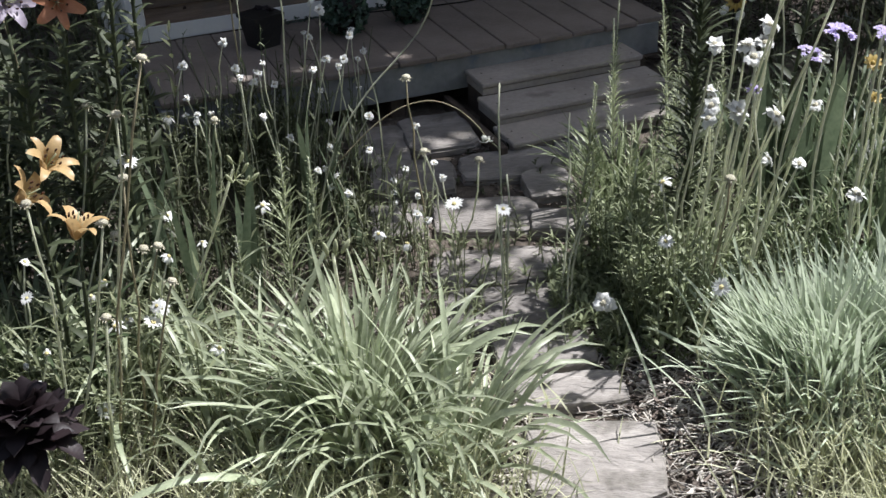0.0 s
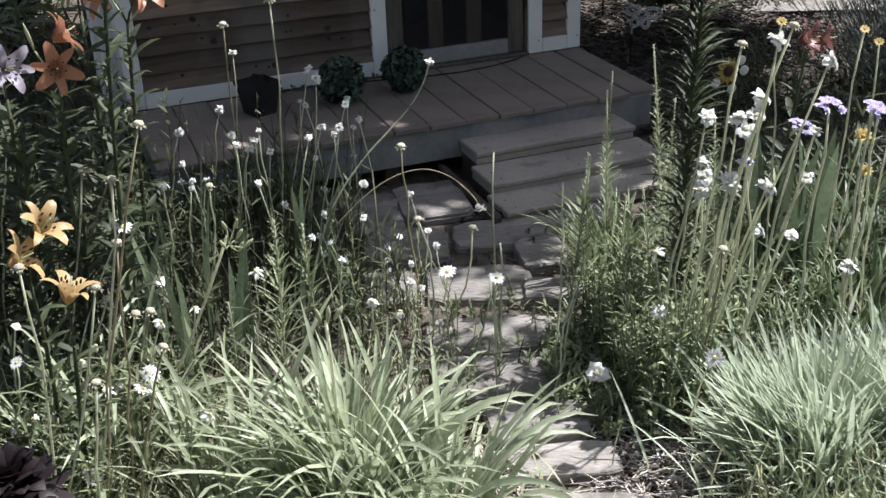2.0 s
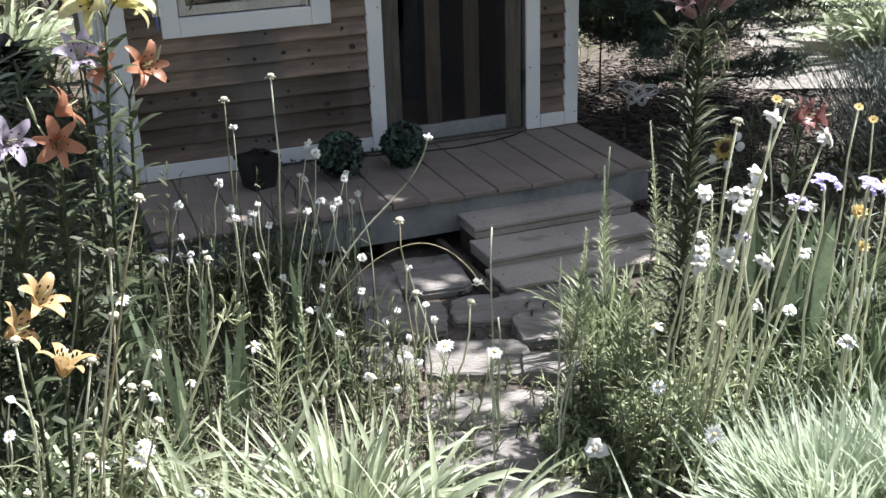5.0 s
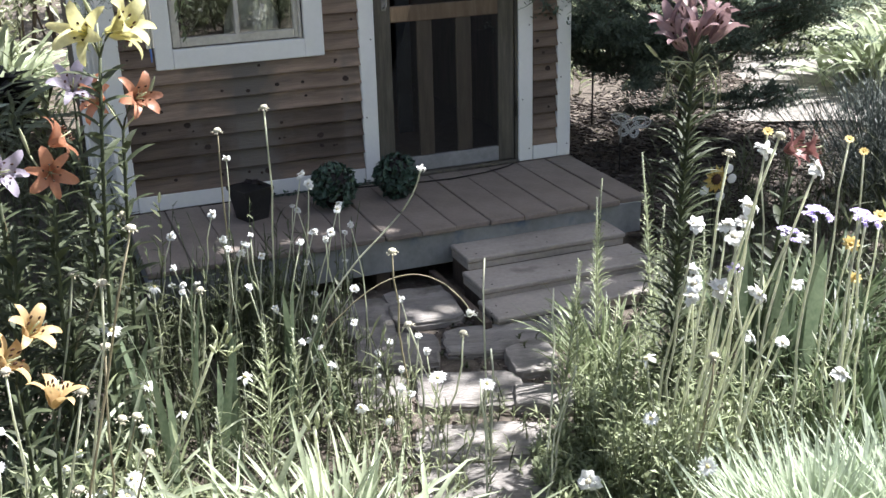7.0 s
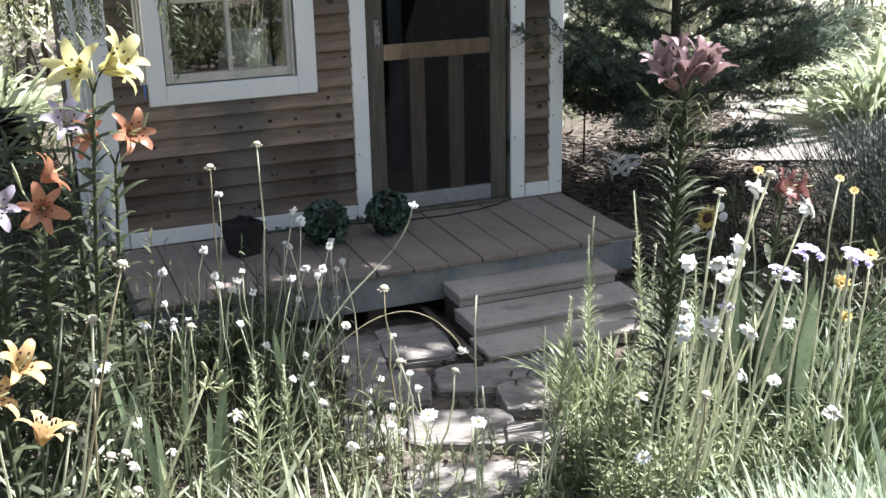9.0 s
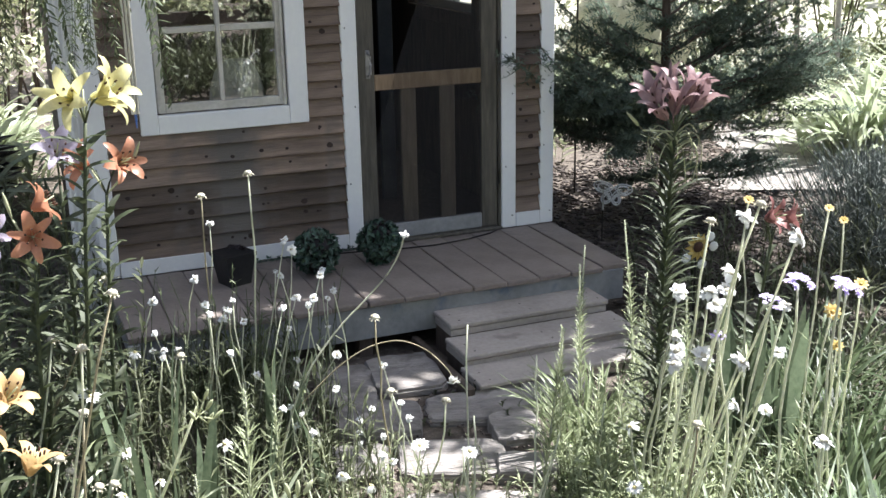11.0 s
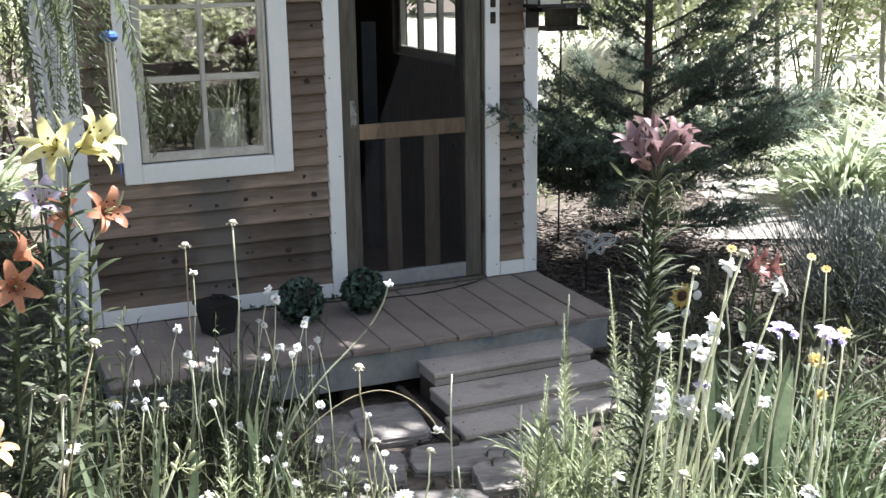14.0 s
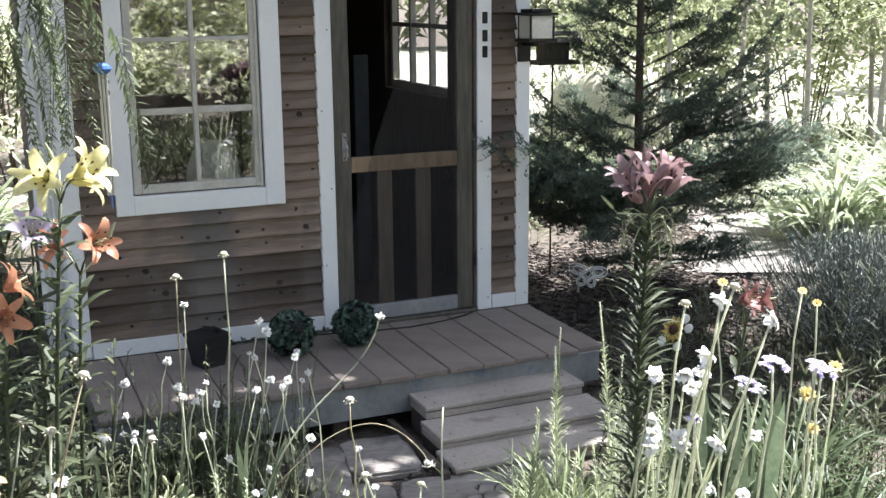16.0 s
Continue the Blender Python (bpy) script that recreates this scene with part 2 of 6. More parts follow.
def gravel_walk():
    s = Shape()
    a = [Vector((3.45 + 0.34 * i, 0.75 + 0.43 * i + 0.25 * math.sin(i * 0.7), 0)) for i in range(24)]
    vs = []
    for i, p in enumerate(a):
        d = (a[min(i + 1, 23)] - a[max(i - 1, 0)]).normalized()
        q = Vector((d.y, -d.x, 0))
        for k in range(5):
            u = (k - 2) / 2
            vs.append((p.x + q.x * u * (0.55 + 0.22 * math.sin(i * 2.1 + k)), p.y + q.y * u * (0.55 + 0.22 * math.cos(i * 1.7 + k)), 0.03 * (1 - u * u) + 0.006 * noise.noise((i, k, 5))))
    s.add(vs, [(i * 5 + k, i * 5 + k + 1, i * 5 + k + 6, i * 5 + k + 5) for i in range(23) for k in range(4)])
    return s


solid("gravel_walk", gravel_walk(), M_GRAVEL, "pale sunlit gravel walk through the garden", "path", kind="structure", at=(0, 0, GZ + 0.004), smooth=True)


# added ground sheet; its pale colour stands in for overexposed sun beyond the beds
M_LAWN = surface("lawn paled for sun glare", (0.31, 0.30, 0.215), (0.46, 0.445, 0.35), scale=3, fine=60, rough=0.95, bump=0.8)
s = Shape()
vs = []
for j in range(15):
    for i in range(15):
        x, y = 1.6 + 1.5 * i + 0.3 * math.sin(j * 1.3), 3.6 + 2.1 * j + 0.25 * math.sin(i * 1.7)
        vs.append((x, y, 0.02 * noise.noise((x, y, 2))))
s.add(vs, [(j * 15 + i, j * 15 + i + 1, j * 15 + i + 16, j * 15 + i + 15) for j in range(14) for i in range(14)])
solid("lawn", s, M_LAWN, "added pale lawn standing in for sun glare beyond the beds", "lawn", kind="structure", at=(0, 0, GZ + 0.022), smooth=True)


def slab(w, d, h, seed):
    """A broken flagstone: straight-ish sides with chipped corners, a ledge along its split edge and a rough, layered top."""
    r = random.Random(seed)
    n = 26
    rim, turn = [], [r.uniform(-0.10, 0.10) for _ in range(4)]
    for i in range(n):
        a = 6.2832 * i / n
        c, q = math.cos(a), math.sin(a)
        c, q = c + turn[0] * q * abs(q), q + turn[1] * c * abs(c)
        k = 1 / (abs(c) ** 9 + abs(q) ** 9) ** (1 / 9) * (1 + 0.07 * noise.noise((c * 2.3 + seed, q * 2.3, seed)) + 0.035 * noise.noise((c * 7, q * 7, seed * 3.1)))
        rim.append((c * k * w / 2, q * k * d / 2))
    ledge = [1.0 + 0.035 * max(0.0, noise.noise((x * 14, y * 14, seed + 9.0))) for x, y in rim]
    vs = [(x * 1.01, y * 1.01, 0) for x, y in rim] + [(x * e, y * e, h * 0.50) for (x, y), e in zip(rim, ledge)]
    vs += [(x * 0.985, y * 0.985, h * 0.56) for x, y in rim] + [(x * 0.98, y * 0.98, h * 0.86) for x, y in rim]
    rings = 4
    for k in (0.94, 0.72, 0.45, 0.2):
        vs += [(x * k, y * k, h + 0.010 * noise.noise((x * k * 9, y * k * 22, seed)) + 0.004 * noise.noise((x * k * 30, y * k * 40, seed))) for x, y in rim]
        rings += 1
    vs.append((0, 0, h))
    fs = []
    for ring in range(rings - 1):
        for i in range(n):
            j = (i + 1) % n
            fs.append((ring * n + i, ring * n + j, ring * n + n + j, ring * n + n + i))
    fs += [((rings - 1) * n + i, (rings - 1) * n + (i + 1) % n, rings * n) for i in range(n)]
    s = Shape()
    s.add(vs, fs)
    return s


path = thing("stone_path", "irregular tan flagstones set in soil, partly shaded", "path", kind="structure", at=(0, 0, GZ))
FLAGS = [(-0.475, -1.12, 0.25, 0.40, -13), (-0.195, -1.11, 0.30, 0.39, -9), (-0.46, -1.51, 0.34, 0.30, -20), (-0.03, -1.56, 0.44, 0.25, -16), (0.34, -1.53, 0.29, 0.25, -8), (0.01, -1.81, 0.19, 0.25, -12),
         (-0.31, -1.93, 0.40, 0.29, -20), (-0.64, -1.84, 0.22, 0.26, -15), (-0.09, -2.12, 0.22, 0.16, -25), (-0.42, -2.31, 0.46, 0.23, -19), (-0.49, -2.58, 0.46, 0.26, -17), (-0.52, -2.87, 0.30, 0.19, -12), (-0.52, -3.06, 0.31, 0.16, -18), (-0.61, -3.37, 0.36, 0.31, -24)]
for i, (x, y, w, d, a) in enumerate(FLAGS):
    part("flagstone", slab(w * 1.04, d * 1.04, 0.036 + 0.008 * (i % 3), i), M_STONE, path, m=pose(x, y, -0.012, 1.5 * math.sin(i * 5), 1.5 * math.cos(i * 3), a))

# ---- house ----
house = thing("garden_cottage", "small garden cottage with cedar lap siding and white trim", "house")
XL, XR, HB = -1.344, 1.121, 3.0
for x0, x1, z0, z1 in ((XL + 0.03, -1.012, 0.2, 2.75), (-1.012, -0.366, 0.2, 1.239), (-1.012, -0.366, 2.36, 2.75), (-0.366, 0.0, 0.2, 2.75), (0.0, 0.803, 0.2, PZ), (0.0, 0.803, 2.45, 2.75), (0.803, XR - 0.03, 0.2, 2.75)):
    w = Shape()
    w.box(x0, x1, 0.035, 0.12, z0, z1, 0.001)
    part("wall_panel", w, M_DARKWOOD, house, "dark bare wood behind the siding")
w = Shape()
w.box(XL + 0.03, XL + 0.12, 0.12, HB, 0.2, 2.75, 0.001)
part("wall_panel", w, M_DARKWOOD, house)
for y0, y1, z0, z1 in ((0.12, 0.80, 0.2, 2.75), (1.86, HB, 0.2, 2.75), (0.80, 1.86, 0.2, 1.55), (0.80, 1.86, 2.36, 2.75)):
    w = Shape()
    w.box(XR - 0.12, XR - 0.03, y0, y1, z0, z1, 0.001)
    part("wall_panel", w, M_DARKWOOD, house)
w = Shape()
w.box(XL + 0.03, XR - 0.03, HB, HB + 0.09, 0.2, 2.75, 0.001)
part("wall_panel", w, M_DARKWOOD, house, "dark bare wood inside the cottage")
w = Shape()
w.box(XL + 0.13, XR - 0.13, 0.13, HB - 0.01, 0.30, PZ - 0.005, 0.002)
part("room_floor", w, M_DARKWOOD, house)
w = Shape()
for side in (0, 1):  # two pitched slopes with overhang, out of view, added to shade room and porch
    ya, yb = ((-0.42, 1.5) if side == 0 else (1.5, HB + 0.45))
    za, zb = ((2.66, 3.55) if side == 0 else (3.55, 2.66))
    w.add([(XL - 0.3, ya, za), (XR + 0.3, ya, za), (XR + 0.3, yb, zb), (XL - 0.3, yb, zb), (XL - 0.3, ya, za + 0.07), (XR + 0.3, ya, za + 0.07), (XR + 0.3, yb, zb + 0.07), (XL - 0.3, yb, zb + 0.07)],
          [(3, 2, 1, 0), (4, 5, 6, 7), (0, 1, 5, 4), (1, 2, 6, 5), (2, 3, 7, 6), (3, 0, 4, 7)])
part("roof", w, M_ROOF, house, "unseen grey pitched roof, added to shade room and porch")
for x in (XL + 0.075, XR - 0.075):
    w = Shape()
    w.add([(x - 0.04, 0.0, 2.75), (x - 0.04, HB, 2.75), (x - 0.04, 1.5, 3.5), (x + 0.04, 0.0, 2.75), (x + 0.04, HB, 2.75), (x + 0.04, 1.5, 3.5)], [(0, 1, 2), (5, 4, 3), (0, 3, 4, 1), (1, 4, 5, 2), (2, 5, 3, 0)])
    part("gable", w, M_SIDING, house)


def lap_board(length, h, seed):
    """A lapped cedar board: thin at its top, thick at its lower edge, with a slightly wavy butt."""
    r = random.Random(seed)
    n = max(2, int(length / 0.12))
    vs, fs = [], []
    for i in range(n + 1):
        x, q = length * i / n, 0.0022 * noise.noise((i * 0.7 + seed * 3.1, seed, 0)) + r.uniform(-0.0006, 0.0006)
        vs += [(x, -0.007, q + 0.003), (x, -0.003, q), (x, 0.030, q), (x, 0.030, h + 0.018), (x, 0.026, h + 0.018)]
        if i < n:
            j = 5 * i
            fs += [(j, j + 5, j + 6, j + 1), (j + 1, j + 6, j + 7, j + 2), (j, j + 4, j + 9, j + 5), (j + 3, j + 8, j + 9, j + 4)]
    fs += [(0, 1, 2, 3, 4), (5 * n + 4, 5 * n + 3, 5 * n + 2, 5 * n + 1, 5 * n)]
    s = Shape()
    s.add(vs, fs)
    return s


COURSE = 0.0905
k_boards = 0
for c in range(25):
    z = 0.530 + c * COURSE
    spans = [(0.889, 1.040)]
    if z + COURSE < 1.20 or z > 2.40:
        cut = rnd.uniform(-1.0, -0.35)
        spans += [(-1.260, cut - 0.001), (cut + 0.001, -0.082)] if c == 12 else [(-1.260, -0.082)]
    else:
        spans += [(-1.260, -1.094), (-0.270, -0.082)]
    for x0, x1 in spans:
        b = part("siding_board", lap_board(x1 - x0, COURSE, k_boards), M_SIDING, house, m=pose(x0, 0.004, z + 0.0012 * math.sin(k_boards * 1.7), 0, 0.12 * math.sin(k_boards * 2.9), 0))
        for _ in range(rnd.choice((0, 0, 1, 1)) if x1 - x0 < 0.5 else rnd.randint(3, 6)):
            kn = Shape()
            kr = rnd.choice((0.006, 0.008, 0.009, 0.011, 0.013, 0.017))
            kn.blob((0, 0, 0), kr * 1.05, 0.0016, kr * 0.85, 4, 10, 0.15)
            kz = rnd.uniform(0.02, 0.065)
            part("knot", kn, M_KNOT, b, m=pose(rnd.uniform(0.03, max(0.04, x1 - x0 - 0.03)), -0.007 + 0.033 * (kz - 0.003) / 0.1055, kz, -17.4))
        k_boards += 1
# left wall boards, seen edge-on
for c in range(25):
    b = Shape()
    b.box(0.012, 0.030, 0.09, HB, 0, COURSE + 0.01, 0.002)
    part("siding_board", b, M_SIDING, house, m=pose(XL - 0.004, 0, 0.45 + c * COURSE, 0, 4, 0))


def trim(name, x0, x1, z0, z1, y0=0.0, y1=0.034, mat=None, parent=house, label="white painted board"):
    s = Shape()
    s.box(x0, x1, y0, y1, z0, z1, 0.004)
    return part(name, s, mat or M_WHITE, parent, label)


trim("corner_board", XL, -1.258, PZ + 0.002, 2.74)
trim("corner_board", 1.038, XR, PZ + 0.002, 2.74)
trim("base_board", -1.256, -0.086, PZ + 0.002, 0.533, -0.004, 0.032)
trim("base_board", 0.890, 1.036, PZ + 0.002, 0.533, -0.004, 0.032)
trim("door_trim", -0.084, -0.001, PZ + 0.002, 2.54, -0.003)
marked_board = trim("door_trim", 0.803, 0.888, PZ + 0.002, 2.54, -0.003)
trim("door_trim", -0.001, 0.803, 2.455, 2.54, -0.003)
s = Shape()
s.box(XL - 0.004, XL + 0.022, 0.036, 0.125, PZ - 0.2, 2.74, 0.004)
part("corner_board", s, M_WHITE, house)
for z in (1.952, 1.868, 2.045):  # plain dark bars
    s = Shape()
    s.box(0.832, 0.862, -0.009, -0.003, z - 0.030, z + 0.030, 0.002)
    part("painted_bar", s, M_IRON, marked_board, "black painted mark")

for x, zs in ((-1.30, (0.6, 1.0, 1.4, 1.8)), (-0.043, (0.52, 0.8, 1.2, 1.6, 2.0)), (0.846, (0.52, 0.8, 1.2, 1.5)), (1.08, (0.52, 0.9, 1.3, 1.7))):
    for k, z in enumerate(zs):
        s = Shape()
        s.blob((0, 0, 0), 0.0042, 0.0018, 0.0042, 4, 7)
        part("nail", s, M_IRON, house, m=pose(x + 0.02 * (-1) ** k, -0.004 if abs(x) < 1 else -0.001, z))

# window: two columns and three rows of panes
window = thing("window_1", "cream-painted six-pane window in wide white trim", "", kind="")
window.parent = house
trim("window_trim", -1.096, -1.012, 1.144, 2.452, -0.006, 0.034, parent=window)
trim("window_trim", -0.366, -0.267, 1.144, 2.452, -0.006, 0.034, parent=window)
trim("window_trim", -1.012, -0.366, 1.144, 1.236, -0.006, 0.034, parent=window)
trim("window_trim", -1.012, -0.366, 2.362, 2.452, -0.006, 0.034, parent=window)
sash = Shape()
for x0, x1, z0, z1 in ((-1.006, -0.968, 1.242, 2.356), (-0.410, -0.372, 1.242, 2.356), (-0.968, -0.410, 1.242, 1.285), (-0.968, -0.410, 2.315, 2.356), (-0.700, -0.678, 1.285, 2.315)):
    sash.box(x0, x1, 0.016, 0.050, z0, z1, 0.004)
for z in (1.618, 1.962):
    for x0, x1 in ((-0.968, -0.701), (-0.677, -0.410)):
        sash.box(x0, x1, 0.020, 0.046, z, z + (0.030 if z < 1.8 else 0.020), 0.003)
part("window_sash", sash, M_CREAM, window, "cream-painted wooden sash")
for x0, x1 in ((-0.968, -0.700), (-0.678, -0.410)):
    for z0, z1 in ((1.285, 1.618), (1.648, 1.962), (1.982, 2.315)):
        s = Shape()
        s.box(x0 - 0.004, x1 + 0.004, 0.031, 0.035, z0 - 0.004, z1 + 0.004, 0.0008)
        part("pane", s, M_GLASS, window).visible_shadow = False
s = Shape()
s.box(-0.39, -0.374, 0.004, 0.018, 1.24, 2.35, 0.003)
part("sash_stop", s, M_CREAM, window)
side_window = thing("window_2", "small paned window in the side wall", "", kind="")
side_window.parent = house
s = Shape()
for y0, y1, z0, z1 in ((0.80, 0.85, 1.55, 2.36), (1.81, 1.86, 1.55, 2.36), (0.85, 1.81, 1.55, 1.60), (0.85, 1.81, 2.31, 2.36), (1.15, 1.18, 1.60, 2.31), (1.48, 1.51, 1.60, 2.31)):
    s.box(XR - 0.10, XR - 0.06, y0, y1, z0, z1, 0.003)
for y0, y1 in ((0.85, 1.15), (1.18, 1.48), (1.51, 1.81)):
    s.box(XR - 0.095, XR - 0.065, y0, y1, 1.955, 1.985, 0.003)
part("window_sash", s, M_CREAM, side_window)
s = Shape()
for y0, y1, z0, z1 in ((0.72, 0.80, 1.46, 2.44), (1.86, 1.94, 1.46, 2.44), (0.80, 1.86, 1.46, 1.55)):
    s.box(XR - 0.14, XR - 0.12, y0, y1, z0, z1, 0.003)
part("window_trim", s, M_DARKWOOD, side_window)

# screen door
door = thing("screen_door", "dark weathered wooden screen door with pine slats", "door")
door.parent = house
for name, x0, x1, z0, z1, mt, lb in (("stile", 0.002, 0.092, PZ + 0.02, 2.45, M_DOORWOOD, ""), ("stile", 0.690, 0.782, PZ + 0.02, 2.45, M_DOORWOOD, ""), ("top_rail", 0.092, 0.690, 2.35, 2.45, M_DOORWOOD, ""),
                                     ("mid_rail", 0.092, 0.690, 1.270, 1.350, M_SLAT, "pale bare pine rail"), ("bottom_rail", 0.092, 0.690, PZ + 0.02, 0.552, M_KICK, "grey painted kick board"),
                                     ("slat", 0.235, 0.318, 0.552, 1.270, M_DIMSLAT, "brown slat darkened as behind the screen"), ("slat", 0.452, 0.538, 0.552, 1.270, M_DIMSLAT, "brown slat darkened as behind the screen")):
    s = Shape()
    dy = 0.006 if name == "slat" else 0.0
    s.box(x0, x1, 0.012 + dy, 0.040, z0, z1, 0.004)
    part(name, s, mt, door, lb)
s = Shape()
s.box(0.785, 0.802, 0.004, 0.10, PZ, 2.452, 0.003)
part("jamb", s, M_DOORWOOD, house)
s = Shape()  # the screen is torn loose along a slanting edge
edge = [(0.094 + 0.46 * k / 8 + 0.006 * math.sin(k * 1.9), 1.04 + 1.30 * k / 8) for k in range(9)]
out = [(0.094, 0.556)] + edge + [(0.688, 2.34), (0.688, 0.556)]
s.add([(x, 0.009, z) for x, z in out], [tuple(range(len(out)))])
part("screen", s, M_SCREEN, door, "dark insect screen, torn loose along one edge")
s = Shape()
s.box(0.044, 0.068, 0.004, 0.012, 1.335, 1.48, 0.003)
s.tube([(0.056, 0.006, 1.35), (0.056, -0.03, 1.365), (0.056, -0.034, 1.41), (0.056, -0.03, 1.45), (0.056, 0.006, 1.465)], 0.008, 0.008, 8)
part("door_handle", s, M_STEEL, door, "worn steel pull handle")
for z in (0.75, 1.45, 2.2):
    s = Shape()
    s.tube([(0.790, 0.002, z - 0.04), (0.790, 0.002, z + 0.04)], 0.007, 0.007, 8)
    part("hinge", s, M_IRON, door)
s = Shape()
s.box(0.0, 0.802, -0.02, 0.12, PZ + 0.001, PZ + 0.018, 0.004)
part("threshold", s, M_DOORWOOD, house)
# inner door, added out of view behind the stile, open into the dark room
inner = thing("inner_door", "dark inner door added out of view, open into the room", "door")
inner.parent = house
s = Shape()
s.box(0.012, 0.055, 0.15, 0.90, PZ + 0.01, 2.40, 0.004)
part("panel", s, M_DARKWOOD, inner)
s = Shape()
s.box(0.425, 0.515, 0.90, 0.925, PZ, 1.82, 0.003)
solid("upright_board", s, M_SLATE, "tall narrow blue-grey board standing inside the room", "board")
# white rain pipe at the corner
pipe = thing("rain_pipe", "white ribbed rain pipe beside the cottage corner", "pipe", at=(-1.405, 0.10, GZ))
s = Shape()
s.box(-0.05, 0.067, -0.024, 0.03, 0.0, 2.5, 0.006)
part("pipe_body", s, M_WHITE, pipe)
for i in range(5):
    s = Shape()
    s.box(-0.045 + 0.024 * i, -0.033 + 0.024 * i, -0.034, -0.025, 0.0, 2.5, 0.003)
    part("rib", s, M_WHITE, pipe)

# ---- porch ----
porch = thing("porch", "low porch of brown painted boards with grey fascia", "porch")
YF = -0.834
x = XL + 0.01
i = 0
while x < 0.955:
    wd = 0.1745 if i else 0.199
    s = Shape()
    s.box(0, min(wd, 0.965 - x) - 0.0035, YF - 0.012 + 0.006 * math.sin(i * 4.1), -0.004, -0.026, 0.0, 0.004)
    part("deck_board", s, M_DECK, porch, m=pose(x, 0, PZ + 0.0015 * math.sin(i * 2.3)))
    x += wd
    i += 1
s = Shape()
s.box(0, 0.150, YF + 0.015, 0.03, -0.026, 0.0, 0.004)
part("deck_board", s, M_DECK, porch, m=pose(0.972, 0, PZ - 0.003))
s = Shape()
s.box(XL + 0.03, 1.09, YF + 0.010, YF + 0.045, 0.265, PZ - 0.028, 0.003)
part("fascia", s, M_FASCIA, porch, "peeling blue-grey fascia board")
s = Shape()
s.box(1.055, 1.09, YF + 0.047, -0.01, 0.265, PZ - 0.028, 0.003)
part("fascia", s, M_FASCIA, porch, "peeling blue-grey fascia board")
s = Shape()
s.box(XL + 0.03, XL + 0.065, YF + 0.047, -0.01, 0.265, PZ - 0.028, 0.003)
part("fascia", s, M_FASCIA, porch, "peeling blue-grey fascia board")
for px in (XL + 0.02, -0.3, 0.95):
    s = Shape()
    s.box(px, px + 0.07, YF + 0.05, YF + 0.12, GZ - 0.05, PZ - 0.03, 0.004)
    part("post", s, M_DARKWOOD, porch)
s = Shape()
s.box(XL + 0.005, XL + 0.055, YF - 0.022, YF + 0.008, GZ - 0.02, PZ - 0.03, 0.004)
part("corner_post", s, M_FASCIA, porch)

steps = thing("porch_steps", "three shallow worn wooden steps painted brown", "steps", at=(0, 0, 0))
STEPS = [(0.060, 0.885, -0.815, -1.030, 0.352), (0.035, 0.905, -1.020, -1.265, 0.292), (0.012, 0.925, -1.250, -1.470, 0.242)]
for x0, x1, yb, yf, z in STEPS:
    s = Shape()
    s.box(x0, x1, yf, yb, z - 0.024, z, 0.005)
    part("tread", s, M_STEP, steps)
    for k in range(6):
        s = Shape()
        s.blob((0, 0, 0), 0.005, 0.005, 0.0015, 4, 7)
        part("nail", s, M_IRON, steps, m=pose(x0 + 0.05 + (x1 - x0 - 0.1) * (k // 2) / 2 + 0.012 * (k % 2), yf + (0.045 if k % 2 else 0.13), z))
    s = Shape()
    s.box(x0 + 0.006, x1 - 0.006, yf + 0.012, yb, z - 0.062, z - 0.029, 0.003)
    part("riser", s, M_STEP, steps)
    s = Shape()
    s.box(x0 + 0.012, x1 - 0.012, yf + 0.03, yb, GZ - 0.03, z - 0.065, 0.003)
    part("stringer", s, M_DARKWOOD, steps)
s = Shape()
s.box(-0.045, -0.012, -1.47, -0.80, GZ - 0.02, 0.235, 0.004)
part("side_board", s, M_DARKWOOD, steps)

# ---- plant materials ----
M_STRAP = surface("strap leaf", (0.29, 0.335, 0.21), (0.52, 0.56, 0.40), scale=5, rough=0.33, bump=0.1, fine=60, stretch=(1, 8, 8), thin=0.38, vary=0.28)
M_OAT = surface("blue grey grass", (0.35, 0.405, 0.29), (0.60, 0.655, 0.51), scale=6, rough=0.38, bump=0.08, fine=60, thin=0.35, vary=0.25)
M_MIDSTRAP = surface("fresh green strap", (0.135, 0.175, 0.082), (0.265, 0.305, 0.165), scale=5, rough=0.4, bump=0.1, fine=60, thin=0.35, vary=0.3)
M_DARKSTRAP = surface("deep green strap", (0.068, 0.098, 0.047), (0.15, 0.19, 0.098), scale=5, rough=0.42, bump=0.1, fine=60, thin=0.3, vary=0.25)
M_IRIS = surface("iris leaf", (0.105, 0.142, 0.085), (0.185, 0.225, 0.14), scale=7, rough=0.45, bump=0.12, fine=50, stretch=(1, 6, 6), thin=0.3, vary=0.18)
M_LILYLEAF = surface("lily leaf", (0.047, 0.060, 0.031), (0.102, 0.120, 0.060), scale=6, rough=0.6, bump=0.1, fine=60, thin=0.28, vary=0.25)
M_STEM = surface("pale stem", (0.57, 0.585, 0.43), (0.75, 0.76, 0.62), scale=8, rough=0.6, bump=0.1, vary=0.2, thin=0.4)
M_DRYSTEM = surface("dry tan stem", (0.27, 0.234, 0.144), (0.414, 0.369, 0.243), scale=8, rough=0.7, bump=0.1, vary=0.2, thin=0.15)
# weed colour darkened to put the beds' shade into it
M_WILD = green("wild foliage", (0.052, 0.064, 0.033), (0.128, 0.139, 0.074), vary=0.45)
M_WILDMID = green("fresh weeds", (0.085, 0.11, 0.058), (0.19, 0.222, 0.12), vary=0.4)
# lighter copy of the weed colour, with sun put into it
M_WILDPALE = green("weeds lightened as sunlit", (0.155, 0.18, 0.095), (0.305, 0.327, 0.195), vary=0.35)
